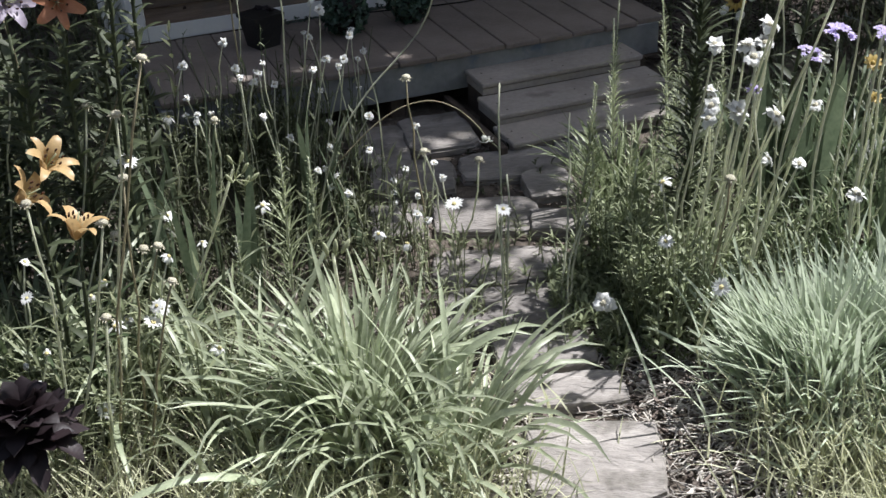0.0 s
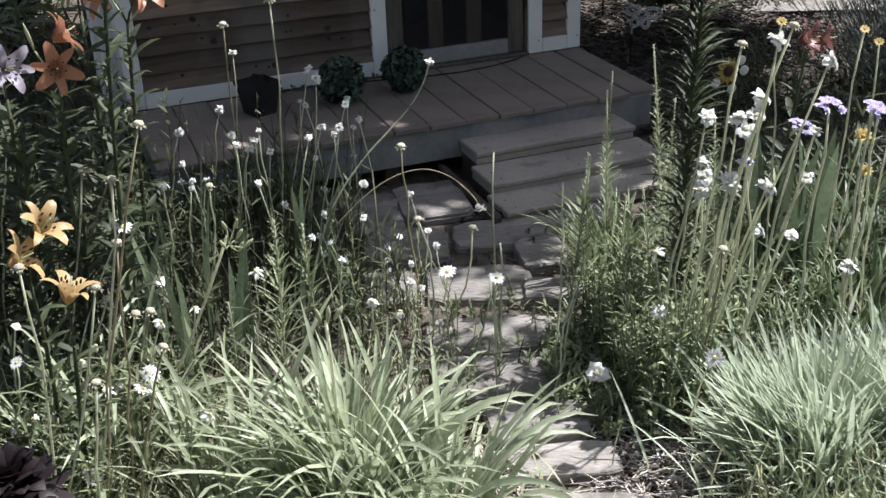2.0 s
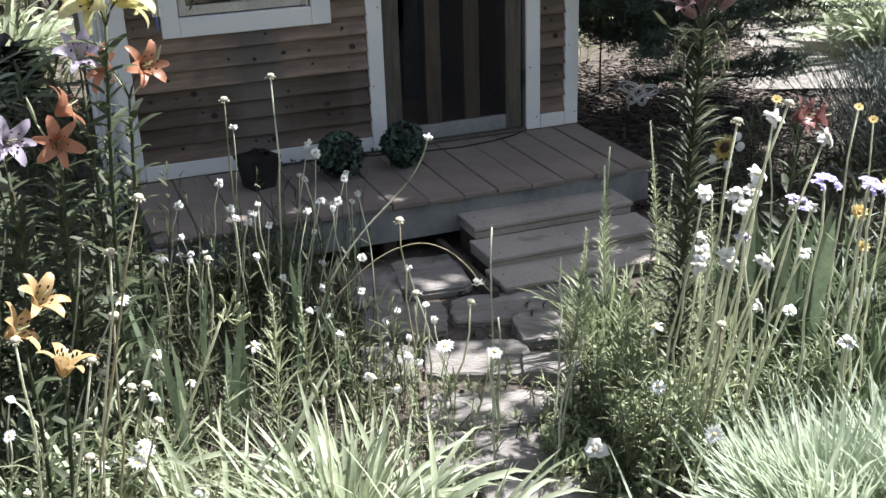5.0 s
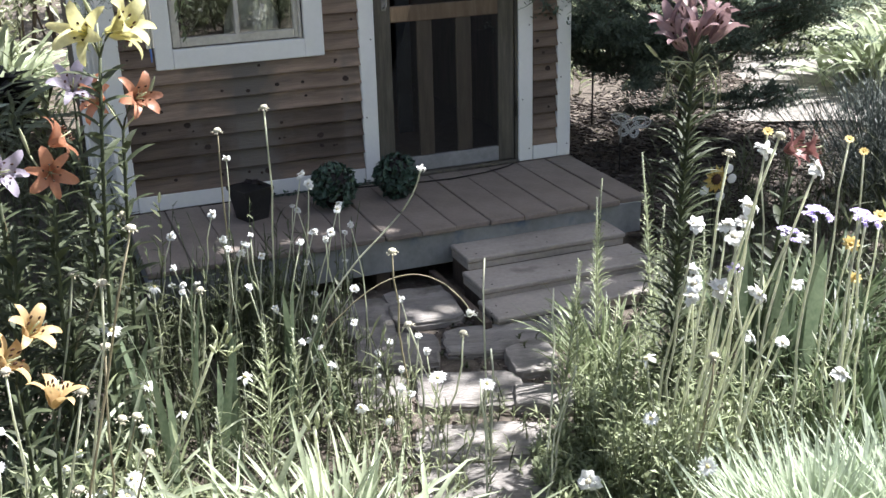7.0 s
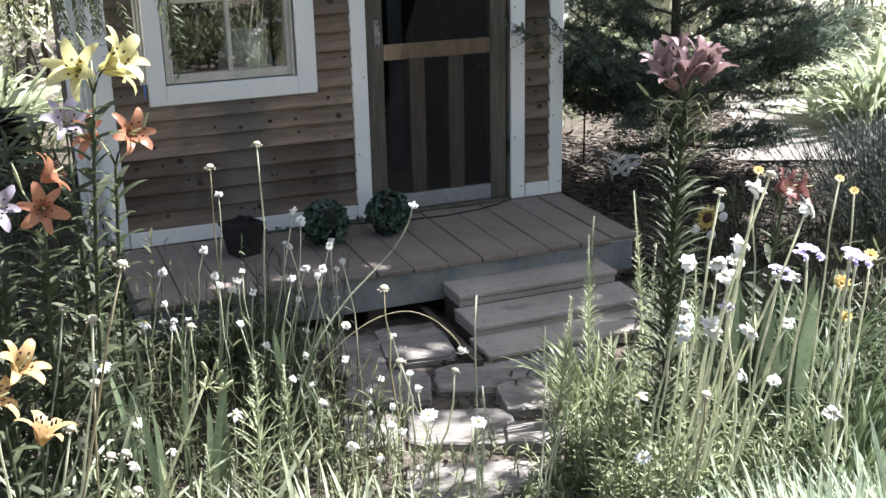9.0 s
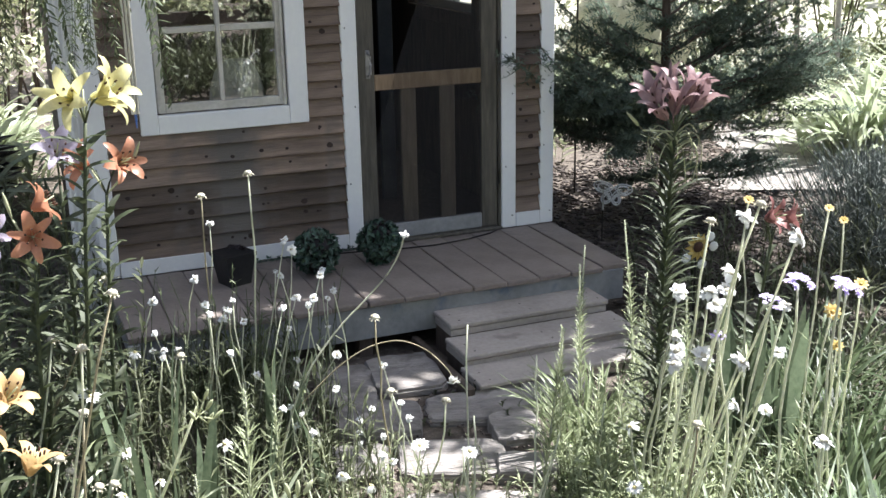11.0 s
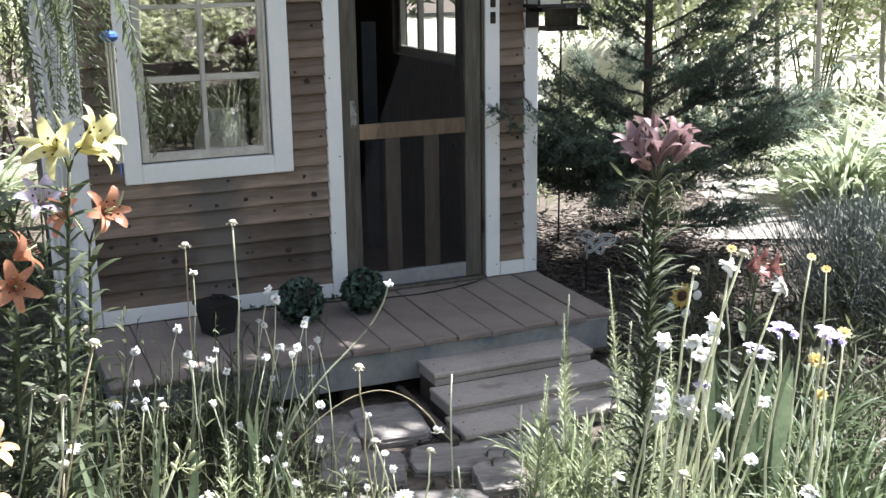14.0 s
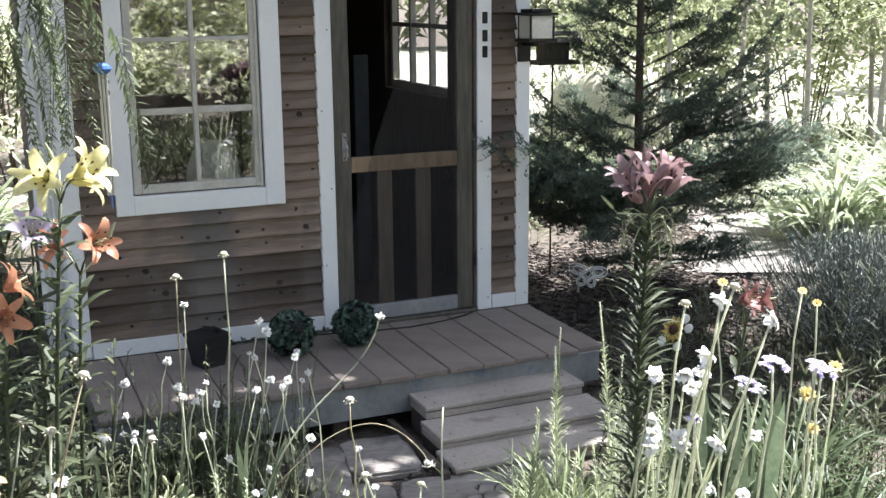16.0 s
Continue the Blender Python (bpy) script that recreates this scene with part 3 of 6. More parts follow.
M_FINE = green("fine pale grass", (0.44, 0.45, 0.28), (0.64, 0.64, 0.45), vary=0.3)
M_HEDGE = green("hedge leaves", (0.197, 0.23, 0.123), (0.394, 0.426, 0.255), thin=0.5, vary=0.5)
# lighter copy of M_HEDGE; the sun's brightness is put into the colour
M_SUNLEAF = green("shrub leaves lightened as sunlit", (0.27, 0.30, 0.17), (0.47, 0.50, 0.32), thin=0.5, vary=0.4)
M_JUNIPER = green("juniper sprays", (0.085, 0.118, 0.088), (0.18, 0.225, 0.165), thin=0.3, rough=0.9, vary=0.3)
M_LAVBUSH = green("grey lavender shoots", (0.09, 0.108, 0.095), (0.189, 0.211, 0.19), thin=0.2, vary=0.35)
M_PETALW = surface("white petal", (0.78, 0.78, 0.75), (0.88, 0.88, 0.86), scale=20, rough=0.5, bump=0.1, thin=0.3, vary=0.08)
M_DISC = surface("yellow disc", (0.58, 0.50, 0.22), (0.74, 0.66, 0.36), scale=60, rough=0.8, bump=0.6, fine=300, vary=0.15)
M_BUDTAN = surface("spent tan head", (0.4, 0.368, 0.255), (0.56, 0.528, 0.425), scale=50, rough=0.9, bump=0.6, fine=300, vary=0.15)
M_LAV = surface("lavender petal", (0.52, 0.44, 0.74), (0.68, 0.60, 0.84), scale=25, rough=0.5, bump=0.05, thin=0.35, vary=0.12)
M_YEL = surface("yellow petal", (0.528, 0.368, 0.085), (0.624, 0.48, 0.17), scale=25, rough=0.5, bump=0.05, thin=0.3, vary=0.1)
M_LORANGE = surface("orange lily petal", (0.41, 0.172, 0.096), (0.54, 0.282, 0.178), scale=14, rough=0.42, bump=0.1, thin=0.35, vary=0.1)
M_LYELLOW = surface("lemon lily petal", (0.62, 0.57, 0.22), (0.70, 0.66, 0.38), scale=14, rough=0.42, bump=0.1, thin=0.4, vary=0.06)
M_LPEACH = surface("apricot lily petal", (0.50, 0.335, 0.145), (0.62, 0.455, 0.24), scale=14, rough=0.42, bump=0.1, thin=0.35, vary=0.08)
M_LMAUVE = surface("mauve lily petal", (0.36, 0.315, 0.40), (0.50, 0.455, 0.54), scale=14, rough=0.42, bump=0.1, thin=0.35, vary=0.08)
M_LPINK = surface("dusky pink lily petal", (0.215, 0.128, 0.134), (0.355, 0.248, 0.254), scale=14, rough=0.42, bump=0.1, thin=0.3, vary=0.14)
M_LRED = surface("dark red lily petal", (0.2, 0.082, 0.078), (0.33, 0.165, 0.15), scale=14, rough=0.42, bump=0.1, thin=0.3, vary=0.14)
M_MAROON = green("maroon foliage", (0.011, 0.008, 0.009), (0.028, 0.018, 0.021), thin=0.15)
M_ANTHER = surface("dark anther", (0.03, 0.015, 0.01), (0.09, 0.04, 0.02), scale=40, rough=0.8)
M_PODS = surface("pale seed pod", (0.368, 0.4, 0.221), (0.496, 0.512, 0.34), scale=30, rough=0.6, bump=0.15, thin=0.2, vary=0.1)
M_STRAW = surface("bleached straw", (0.34, 0.305, 0.262), (0.55, 0.515, 0.468), scale=20, rough=0.9, vary=0.4, island=True)
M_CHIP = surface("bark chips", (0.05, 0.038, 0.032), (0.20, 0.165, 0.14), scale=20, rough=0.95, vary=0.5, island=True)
# darker copy of M_CHIP; the conifer's shade is put into the colour
M_SHADECHIP = surface("bark chips darkened as shaded", (0.030, 0.023, 0.019), (0.115, 0.094, 0.080), scale=20, rough=0.95, vary=0.5, island=True)
M_BARK = surface("grey brown bark", (0.06, 0.045, 0.035), (0.15, 0.12, 0.095), scale=12, fine=40, stretch=(3, 3, 1), rough=0.9, bump=0.6)
M_BALL = green("waxy topiary leaves", (0.025, 0.05, 0.035), (0.075, 0.12, 0.085), thin=0.05, rough=0.3, vary=0.4)


# ---- plant building ----
def blade_set(name, mat, n, length, w, up, droop, fold=0.3, kink=1.6, segs=6, seed=1, tipw=0.6):
    """n blade meshes that leaves of one kind share."""
    r = random.Random(seed)
    out = []
    for _ in range(n):
        s = Shape()
        s.blade((0, 0, 0), 0.0, r.uniform(*length), w * r.uniform(0.75, 1.2), r.uniform(*up), r.uniform(*droop), segs, fold, kink * r.uniform(0.8, 1.3), tipw, r.uniform(-0.9, 0.9))
        out.append(s.mesh(name, mat, True))
    return out


def clump(name, label, at, leaves, n, spread, seed, category="plant", group="", zmin=-0.005, more=None):
    """Leaves from one crown, each an object on a shared mesh."""
    r = random.Random(seed)
    ob = thing(name, label, category, (*at, GZ), group)
    for _ in range(n):
        a, d = r.uniform(0, 360), abs(r.gauss(0, spread))
        k = r.uniform(0.75, 1.15)
        part("leaf", r.choice(leaves), None, ob, m=pose(d * math.cos(radians(a)), d * math.sin(radians(a)), zmin, r.uniform(-12, 12), r.uniform(-8, 8), a + r.gauss(0, 35)) @ Matrix.Diagonal((k, k, k, 1)))
    if more:
        n2, length, w, up, droop, mat = more
        s = Shape()
        for _ in range(n2):
            a, d = r.uniform(0, 6.2832), abs(r.gauss(0, spread))
            s.blade((d * math.cos(a), d * math.sin(a), -0.005), a + r.gauss(0, 0.6), r.uniform(*length), w * r.uniform(0.7, 1.2), r.uniform(*up), r.uniform(*droop), 4, 0.3, 1.5)
        tagged(part("undergrowth", s, mat, ob, smooth=True), kind="stuff")
    return ob


def curve_pts(a, b, bow=(0, 0, 0), n=6):
    a, b, bow = Vector(a), Vector(b), Vector(bow)
    return [a.lerp(b, i / n) + bow * (4 * (i / n) * (1 - i / n)) for i in range(n + 1)]


def daisy_meshes(seed, w=0.052, fall=0.2, petals=15, keep=1.0):
    r = random.Random(seed)
    s = Shape()
    for i in range(petals):
        if r.random() > keep:
            continue
        a = 6.2832 * i / petals + r.uniform(-0.1, 0.1)
        s.blade((0.006 * math.cos(a), 0.006 * math.sin(a), 0), a, w / 2 * r.uniform(0.8, 1.05), w * 0.17, 0.35 - fall * r.uniform(0.6, 1.4), 0.5 + fall * 0.8, 3, 0.2, 1.2, 0.3)
    d = Shape()
    d.blob((0, 0, 0.002), w * 0.135, w * 0.135, w * 0.08, 5, 9, 0.12, r)
    return s.mesh("petals", M_PETALW, True), d.mesh("flower", M_DISC, True)


DAISIES = [daisy_meshes(i, 0.05, f, 15, k) for i, (f, k) in enumerate(((0.1, 1), (0.35, 1), (0.9, 0.9), (1.3, 0.85), (0.6, 0.8)))]
def wilted_meshes(seed):
    """A spent white flower: ragged petals that point every way round a pale centre."""
    r = random.Random(seed)
    s = Shape()
    for i in range(30):
        a = r.uniform(0, 6.28)
        s.blade((0.004 * math.cos(a), 0.004 * math.sin(a), r.uniform(-0.004, 0.006)), a, r.uniform(0.013, 0.027), r.uniform(0.013, 0.020), r.uniform(-0.6, 1.0), r.uniform(0.3, 2.0), 3, r.uniform(-0.4, 0.4), 1.2, 0.22)
    d = Shape()
    d.blob((0, 0, 0.001), 0.011, 0.011, 0.009, 5, 9, 0.2, r)
    return s.mesh("petals", M_PETALW, True), d.mesh("flower", M_BUDTAN, True)


WILTED = [wilted_meshes(20 + i) for i in range(5)]


def bud_mesh(seed, r0=0.0135):
    r = random.Random(seed)
    s = Shape()
    s.blob((0, 0, 0), r0, r0, r0 * 0.62, 6, 10, 0.08, r)
    for i in range(14):
        a = r.uniform(0, 6.28)
        s.leaf((r0 * 0.8 * math.cos(a), r0 * 0.8 * math.sin(a), -0.003), (math.cos(a), math.sin(a), r.uniform(-1.2, 0.2)), r0 * 0.8, 0.004)
    return s.mesh("flower", M_BUDTAN, True)


BUDS = [bud_mesh(i) for i in range(4)]


def umbel_mesh(seed, rad=0.042):
    """A domed head of many small five-petalled florets."""
    r = random.Random(seed)
    s = Shape()
    for _ in range(26):
        a, d = r.uniform(0, 6.28), rad * math.sqrt(r.random())
        c = Vector((d * math.cos(a), d * math.sin(a), 0.02 * (1 - (d / rad) ** 2) + r.uniform(-0.004, 0.004)))
        for k in range(5):
            b = 6.2832 * k / 5 + a
            s.leaf(c, (math.cos(b), math.sin(b), 0.5 + d / rad * r.uniform(-0.8, 0.2)), 0.012, 0.009, sag=0.1)
    return s.mesh("flower", M_LAV, True)


UMBELS = [umbel_mesh(i) for i in range(3)]


def yellow_mesh():
    s = Shape()
    for i in range(9):
        a = 6.2832 * i / 9
        s.blade((0.004 * math.cos(a), 0.004 * math.sin(a), 0), a, 0.024, 0.013, 0.3, 0.6, 3, 0.2, 1.2, 0.25)
    s.blob((0, 0, 0.002), 0.007, 0.007, 0.005, 4, 8)
    return s.mesh("flower", M_YEL, True)


YELLOW = yellow_mesh()


def flower_stem(kind, label, head, base, seed, category="flower", group="garden daisies", r0=0.0042, mat=None, leaves=7):
    """A thin bent stem from base to head with small leaves and one flower."""
    r = random.Random(seed)
    bx, by = base
    ob = thing(kind, label, category, (bx, by, GZ), group)
    top = Vector((head[0] - bx, head[1] - by, head[2] - GZ))
    pts = curve_pts((0, 0, -0.01), top, (r.uniform(-0.035, 0.035), r.uniform(-0.03, 0.03), 0), 7)
    for i in range(1, 7):
        pts[i] += Vector((r.gauss(0, 0.004), r.gauss(0, 0.004), 0))
    s = Shape()
    s.tube(pts, r0, r0 * 0.7, 5)
    part("stem", s, mat or M_STEM, ob, smooth=True)
    s = Shape()
    for i in range(leaves):
        p = pts[1].lerp(pts[5], r.random() ** 1.5)
        a = r.uniform(0, 6.28)
        s.blade(p, a, r.uniform(0.03, 0.07), 0.008, r.uniform(0.5, 1.2), r.uniform(0.2, 0.9), 3, 0.25)
    if leaves:
        tagged(part("stem_leaves", s, M_WILDPALE, ob, smooth=True), kind="stuff")
    way = (pts[-1] - pts[-2]).normalized()
    return ob, top, way, r


def turn_to(way, at, spin=0.0):
    q = Vector((0, 0, 1)).rotation_difference(way)
    return Matrix.Translation(at) @ q.to_matrix().to_4x4() @ pose(0, 0, 0, 0, 0, spin)


def buds(rows):
    for i, (x, y, z, bx, by) in enumerate(rows):
        ob, top, way, r = flower_stem("seedhead_stem", "spent daisy head, a tan button on a bare stem", (x, y, z), (bx, by), 100 + i, group="spent daisies", mat=M_STEM if i % 3 else M_DRYSTEM, leaves=4, r0=0.0042 if i < 13 else 0.0050)
        part("flower", BUDS[i % 4], None, ob, "tan dried button", m=turn_to(way, top + way * 0.004) @ Matrix.Scale(1.15, 4))


def daisies(rows, kinds, name, label, group, seed, size=1.0, thick=0.0045):
    for i, (x, y, z, bx, by) in enumerate(rows):
        ob, top, way, r = flower_stem(name, label, (x, y, z), (bx, by), seed + i, group=group, r0=thick)
        pt, dc = kinds[i % len(kinds)]
        lean = (way + Vector((r.gauss(0, 0.35), r.gauss(-0.25, 0.35), 0))).normalized()
        f = part("flower", dc, None, ob, "yellow centre", m=turn_to(lean, top + way * 0.003, r.uniform(0, 90)) @ Matrix.Scale(size * r.uniform(0.9, 1.15), 4))
        part("petals", pt, None, f, "white petals")


# ---- flowers, from the path outwards ----
buds([(-1.49, -1.97, 1.08, -1.88, -1.99), (-1.67, -2.14, 0.97, -1.86, -2.14), (-1.87, -1.92, 1.0, -2.0, -1.93), (-1.85, -1.74, 1.17, -1.9, -1.74), (-1.25, -1.75, 0.7, -1.33, -1.74), (-0.917, -1.5, 1.26, -0.98, -1.48),
      (-1.061, -1.32, 1.15, -1.09, -1.3), (-1.67, -2.27, 0.6, -1.8, -2.27), (-1.6, -2.36, 0.58, -1.68, -2.36), (-1.56, -2.4, 0.6, -1.66, -2.4), (-0.65, -2.23, 0.65, -0.63, -2.24), (-0.44, -2.19, 0.56, -0.53, -2.15),
      (-0.64, -2.06, 0.85, -0.6, -2.08), (0.14, -3.05, 1.39, -0.01, -2.94), (0.09, -2.9, 1.31, -0.02, -2.83), (0.01, -3.0, 0.74, -0.09, -2.94)])
daisies([(-1.59, -2.23, 0.81, -1.86, -2.24), (-1.48, -1.64, 0.71, -1.55, -1.64), (-1.4, -1.73, 0.73, -1.45, -1.73), (-1.73, -2.34, 0.49, -1.85, -2.35), (-1.73, -2.7, 0.54, -1.71, -2.7), (-1.63, -2.66, 0.5, -1.67, -2.66),
         (-1.6, -2.64, 0.53, -1.67, -2.64), (-1.48, -2.82, 0.47, -1.57, -2.82), (-1.92, -2.69, 0.5, -1.97, -2.69), (-1.19, -2.14, 0.53, -1.23, -2.13), (-0.62, -2.41, 0.53, -0.61, -2.41), (-0.5, -2.53, 0.54, -0.59, -2.5),
         (-0.89, -2.44, 0.5, -0.85, -2.45), (-0.82, -2.51, 0.48, -0.81, -2.51), (-0.15, -2.9, 0.72, -0.09, -2.94), (-0.19, -3.28, 0.58, -0.15, -3.2), (-0.16, -2.95, 0.55, -0.12, -2.9)],
        DAISIES, "daisy", "white daisy with a yellow centre on a thin stem", "garden daisies", 200, 1.02, 0.0036)
daisies([(-1.057, -1.43, 1.07, -1.13, -1.41), (-1.11, -1.3, 0.82, -1.2, -1.29), (-1.08, -1.33, 0.72, -1.14, -1.32), (-1.28, -1.35, 0.77, -1.32, -1.34), (-0.83, -1.75, 0.85, -0.96, -1.72), (-0.72, -1.69, 0.9, -0.88, -1.66),
         (-0.81, -1.54, 1.0, -0.97, -1.51), (-0.79, -1.57, 0.97, -0.89, -1.54), (-0.73, -1.88, 0.66, -0.92, -1.83), (-1.04, -1.45, 0.7, -1.12, -1.44), (-0.76, -1.73, 0.83, -0.89, -1.7)],
        WILTED, "wilted_daisy", "wilted white daisy with drooping petals", "wilted daisies", 300, 0.75, 0.003)
daisies([(0.15, -2.98, 1.33, 0.01, -2.88), (0.22, -3.11, 1.3, -0.06, -2.92), (0.06, -2.8, 1.07, 0.02, -2.77), (0.14, -2.92, 1.1, 0.06, -2.87), (0.12, -2.87, 1.08, 0.06, -2.83), (0.1, -2.94, 1.07, 0.04, -2.9), (0.02, -2.86, 0.87, -0.04, -2.82),
         (0.05, -2.95, 0.92, -0.02, -2.9), (0.11, -3.04, 0.93, -0.07, -2.91), (0.44, -3.04, 0.61, 0.45, -3.04), (0.04, -2.84, 0.90, 0.0, -2.85), (0.17, -2.9, 1.14, 0.05, -2.88), (-0.33, -2.9, 0.35, -0.3, -2.9)],
        WILTED, "wilted_daisy", "wilted white daisy with drooping petals", "wilted daisies", 340, 1.3, 0.0046)
for i, (x, y, z, bx, by) in enumerate([(0.33, -3.0, 1.12, 0.3, -2.98), (0.19, -3.06, 1.1, 0.07, -2.98), (0.1, -2.95, 0.98, 0.12, -2.97), (0.56, -2.95, 1.05, 0.56, -2.94), (0.52, -2.97, 1.08, 0.52, -2.96)]):
    ob, top, way, r = flower_stem("lavender_flower", "pale lavender domed flower head on a tall stem", (x, y, z), (bx, by), 400 + i, group="lavender flowers", r0=0.0055)
    part("flower", UMBELS[i % 3], None, ob, "lavender florets", m=turn_to((way + Vector((0, -0.4, 0))).normalized(), top) @ Matrix.Scale((1.0, 0.85, 0.5, 0.95, 0.8)[i], 4))
for i, (x, y, z, bx, by) in enumerate([(0.53, -2.93, 0.98, 0.52, -2.93), (0.59, -2.81, 1.27, 0.56, -2.79), (0.48, -2.56, 1.25, 0.52, -2.6), (0.64, -2.92, 1.05, 0.62, -2.93), (0.55, -2.94, 0.87, 0.56, -2.95), (0.66, -2.80, 1.22, 0.62, -2.81)]):
    ob, top, way, r = flower_stem("yellow_daisy", "small yellow daisy on a thin green stem", (x, y, z), (bx, by), 450 + i, group="yellow daisies")
    part("flower", YELLOW, None, ob, "yellow petals", m=turn_to((way + Vector((-0.4, -0.7, 0))).normalized(), top) @ Matrix.Scale((1.1, 0.6, 0.7, 0.9, 0.8, 0.6)[i], 4))
rw = random.Random(55)
daisies([(x, y, GZ + h, x + rw.uniform(-0.1, 0.1), y + rw.uniform(-0.08, 0.08)) for x, y, h in [(rw.uniform(-1.35, -0.60), rw.uniform(-1.9, -1.2), rw.uniform(0.28, 0.75)) for _ in range(24)]],
        WILTED, "wilted_daisy", "wilted white daisy with drooping petals", "wilted daisies", 600, 0.6, 0.003)
daisies([(x, y, GZ + h, x + rw.uniform(-0.08, 0.08), y + rw.uniform(-0.06, 0.06)) for x, y, h in [(rw.uniform(-0.95, -0.55), rw.uniform(-2.4, -1.9), rw.uniform(0.2, 0.45)) for _ in range(16)]],
        WILTED, "wilted_daisy", "wilted white daisy with drooping petals", "wilted daisies", 640, 0.6, 0.003)
daisies([(x, y, GZ + h, x * 0.5 + rw.uniform(-0.1, 0.05), y + rw.uniform(0.0, 0.12)) for x, y, h in [(rw.uniform(0.05, 0.45), rw.uniform(-3.1, -2.7), rw.uniform(0.4, 0.8)) for _ in range(5)]],
        WILTED, "wilted_daisy", "wilted white daisy with drooping petals", "wilted daisies", 670, 1.0, 0.0055)
daisies([(x, y, GZ + h, x + rw.uniform(-0.08, 0.08), y + rw.uniform(-0.06, 0.06)) for x, y, h in [(rw.uniform(-2.0, -1.4), rw.uniform(-2.9, -2.2), rw.uniform(0.2, 0.5)) for _ in range(14)]],
        DAISIES, "daisy", "white daisy with a yellow centre on a thin stem", "garden daisies", 700, 0.8, 0.0035)
# long pale stems that lean across the front bed
for i, (x, y, z, bx, by) in enumerate([(-1.63, -2.90, 1.216, -1.83, -2.80), (-1.55, -2.90, 1.339, -1.80, -2.86), (-1.71, -2.92, 0.96, -1.93, -2.84), (-1.64, -2.84, 1.03, -1.72, -2.80), (-1.87, -2.86, 1.02, -1.93, -2.84), (-1.58, -2.95, 0.78, -1.70, -2.90), (-1.75, -2.95, 0.72, -1.80, -2.93)]):
    ob, top, way, r = flower_stem("seedhead_stem", "spent daisy head on a long pale leaning stem", (x, y, z), (bx, by), 720 + i, group="spent daisies", mat=M_DRYSTEM if i % 2 else M_STEM, r0=0.0042, leaves=9)
    part("flower", BUDS[i % 4], None, ob, "tan dried button", m=turn_to(way, top + way * 0.004))
# bare scapes with no flower
for i, (x, y, z, bx, by) in enumerate([(-0.36, -2.20, 0.83, -0.47, -2.5), (-0.15, -2.3, 0.72, -0.33, -2.6), (-0.45, -2.45, 0.62, -0.52, -2.6), (-0.22, -2.6, 0.58, -0.4, -2.75), (-0.55, -2.6, 0.6, -0.6, -2.75), (-0.30, -2.7, 0.55, -0.45, -2.9)]):
    flower_stem("bare_stem", "bare pale green stem with tiny bracts", (x, y, z), (bx, by), 480 + i, category="stem", group="bare stems", leaves=12 if i > 1 else 3)

# ---- lilies ----
def flowing(pts, n=4):
    """A smooth curve through the points."""
    p = [Vector(q) for q in pts]
    p = [p[0] * 2 - p[1]] + p + [p[-1] * 2 - p[-2]]
    out = []
    for i in range(1, len(p) - 2):
        a, b, c, d = p[i - 1:i + 3]
        for k in range(n):
            t = k / n
            out.append(0.5 * (2 * b + (c - a) * t + (2 * a - 5 * b + 4 * c - d) * t * t + (3 * b - a - 3 * c + d) * t ** 3))
    return out + [p[-2]]


def petal_mesh(mat, length, w, recurve, rise, kink=2.0):
    """A petal that rises out of the throat and curls back at its tip."""
    s = Shape()
    s.blade((0.004, 0, 0), 0.0, length, w, rise, recurve, 9, 0.28, kink, 0.5)
    return s.mesh("petal", mat, True)


LILY = {}
for key, m, length, w, recurve, rise, kink in (("orange", M_LORANGE, 0.098, 0.044, 1.75, 1.12, 1.7), ("yellow", M_LYELLOW, 0.135, 0.052, 1.75, 1.28, 2.1), ("peach", M_LPEACH, 0.105, 0.044, 1.7, 1.15, 1.8),
                                               ("mauve", M_LMAUVE, 0.105, 0.044, 1.5, 1.05, 1.7), ("pink", M_LPINK, 0.128, 0.040, 1.45, 1.38, 2.6), ("red", M_LRED, 0.095, 0.045, 1.3, 1.12, 1.6)):
    LILY[key] = [petal_mesh(m, length, w, recurve, rise, kink), petal_mesh(m, length * 0.98, w * 0.72, recurve + 0.2, rise - 0.05, kink)]
s = Shape()
for i in range(6):
    a = 6.2832 * i / 6
    s.tube([(0, 0, 0.005), (0.010 * math.cos(a), 0.010 * math.sin(a), 0.04), (0.022 * math.cos(a), 0.022 * math.sin(a), 0.062)], 0.0012, 0.0010, 4)
s.tube([(0, 0, 0), (0, 0, 0.075)], 0.0018, 0.0022, 5)
STAMEN = s.mesh("flower", M_PODS, True)
s = Shape()
for i in range(6):
    a = 6.2832 * i / 6
    s.blob((0.0235 * math.cos(a), 0.0235 * math.sin(a), 0.064), 0.0032, 0.0032, 0.0075, 4, 6)
ANTHERS = s.mesh("anther_ring", M_ANTHER, True)
s = Shape()
s.blade((0, 0, 0), 0.0, 0.135, 0.013, 0.75, 0.95, 5, 0.3, 1.4)
LEAF_LONG = s.mesh("leaf", M_LILYLEAF, True)
s = Shape()
s.blade((0, 0, 0), 0.0, 0.105, 0.024, 0.6, 0.8, 4, 0.3, 1.4)
LEAF_WIDE = s.mesh("leaf", M_LILYLEAF, True)


def pod(s, p, way, length, r0):
    p, way = Vector(p), Vector(way).normalized()
    s.tube([p + way * length * t for t in (0, 0.12, 0.35, 0.6, 0.85, 1)], r0 * 0.4, r0 * 0.4, 7)
    n = len(s.v) - 42
    for ring, k in enumerate((0.5, 1.5, 2.3, 2.5, 1.7, 0.4)):
        c = p + way * length * (0, 0.12, 0.35, 0.6, 0.85, 1)[ring]
        for j in range(7):
            i = n + ring * 7 + j
            s.v[i] = tuple(c + (Vector(s.v[i]) - c) * k)


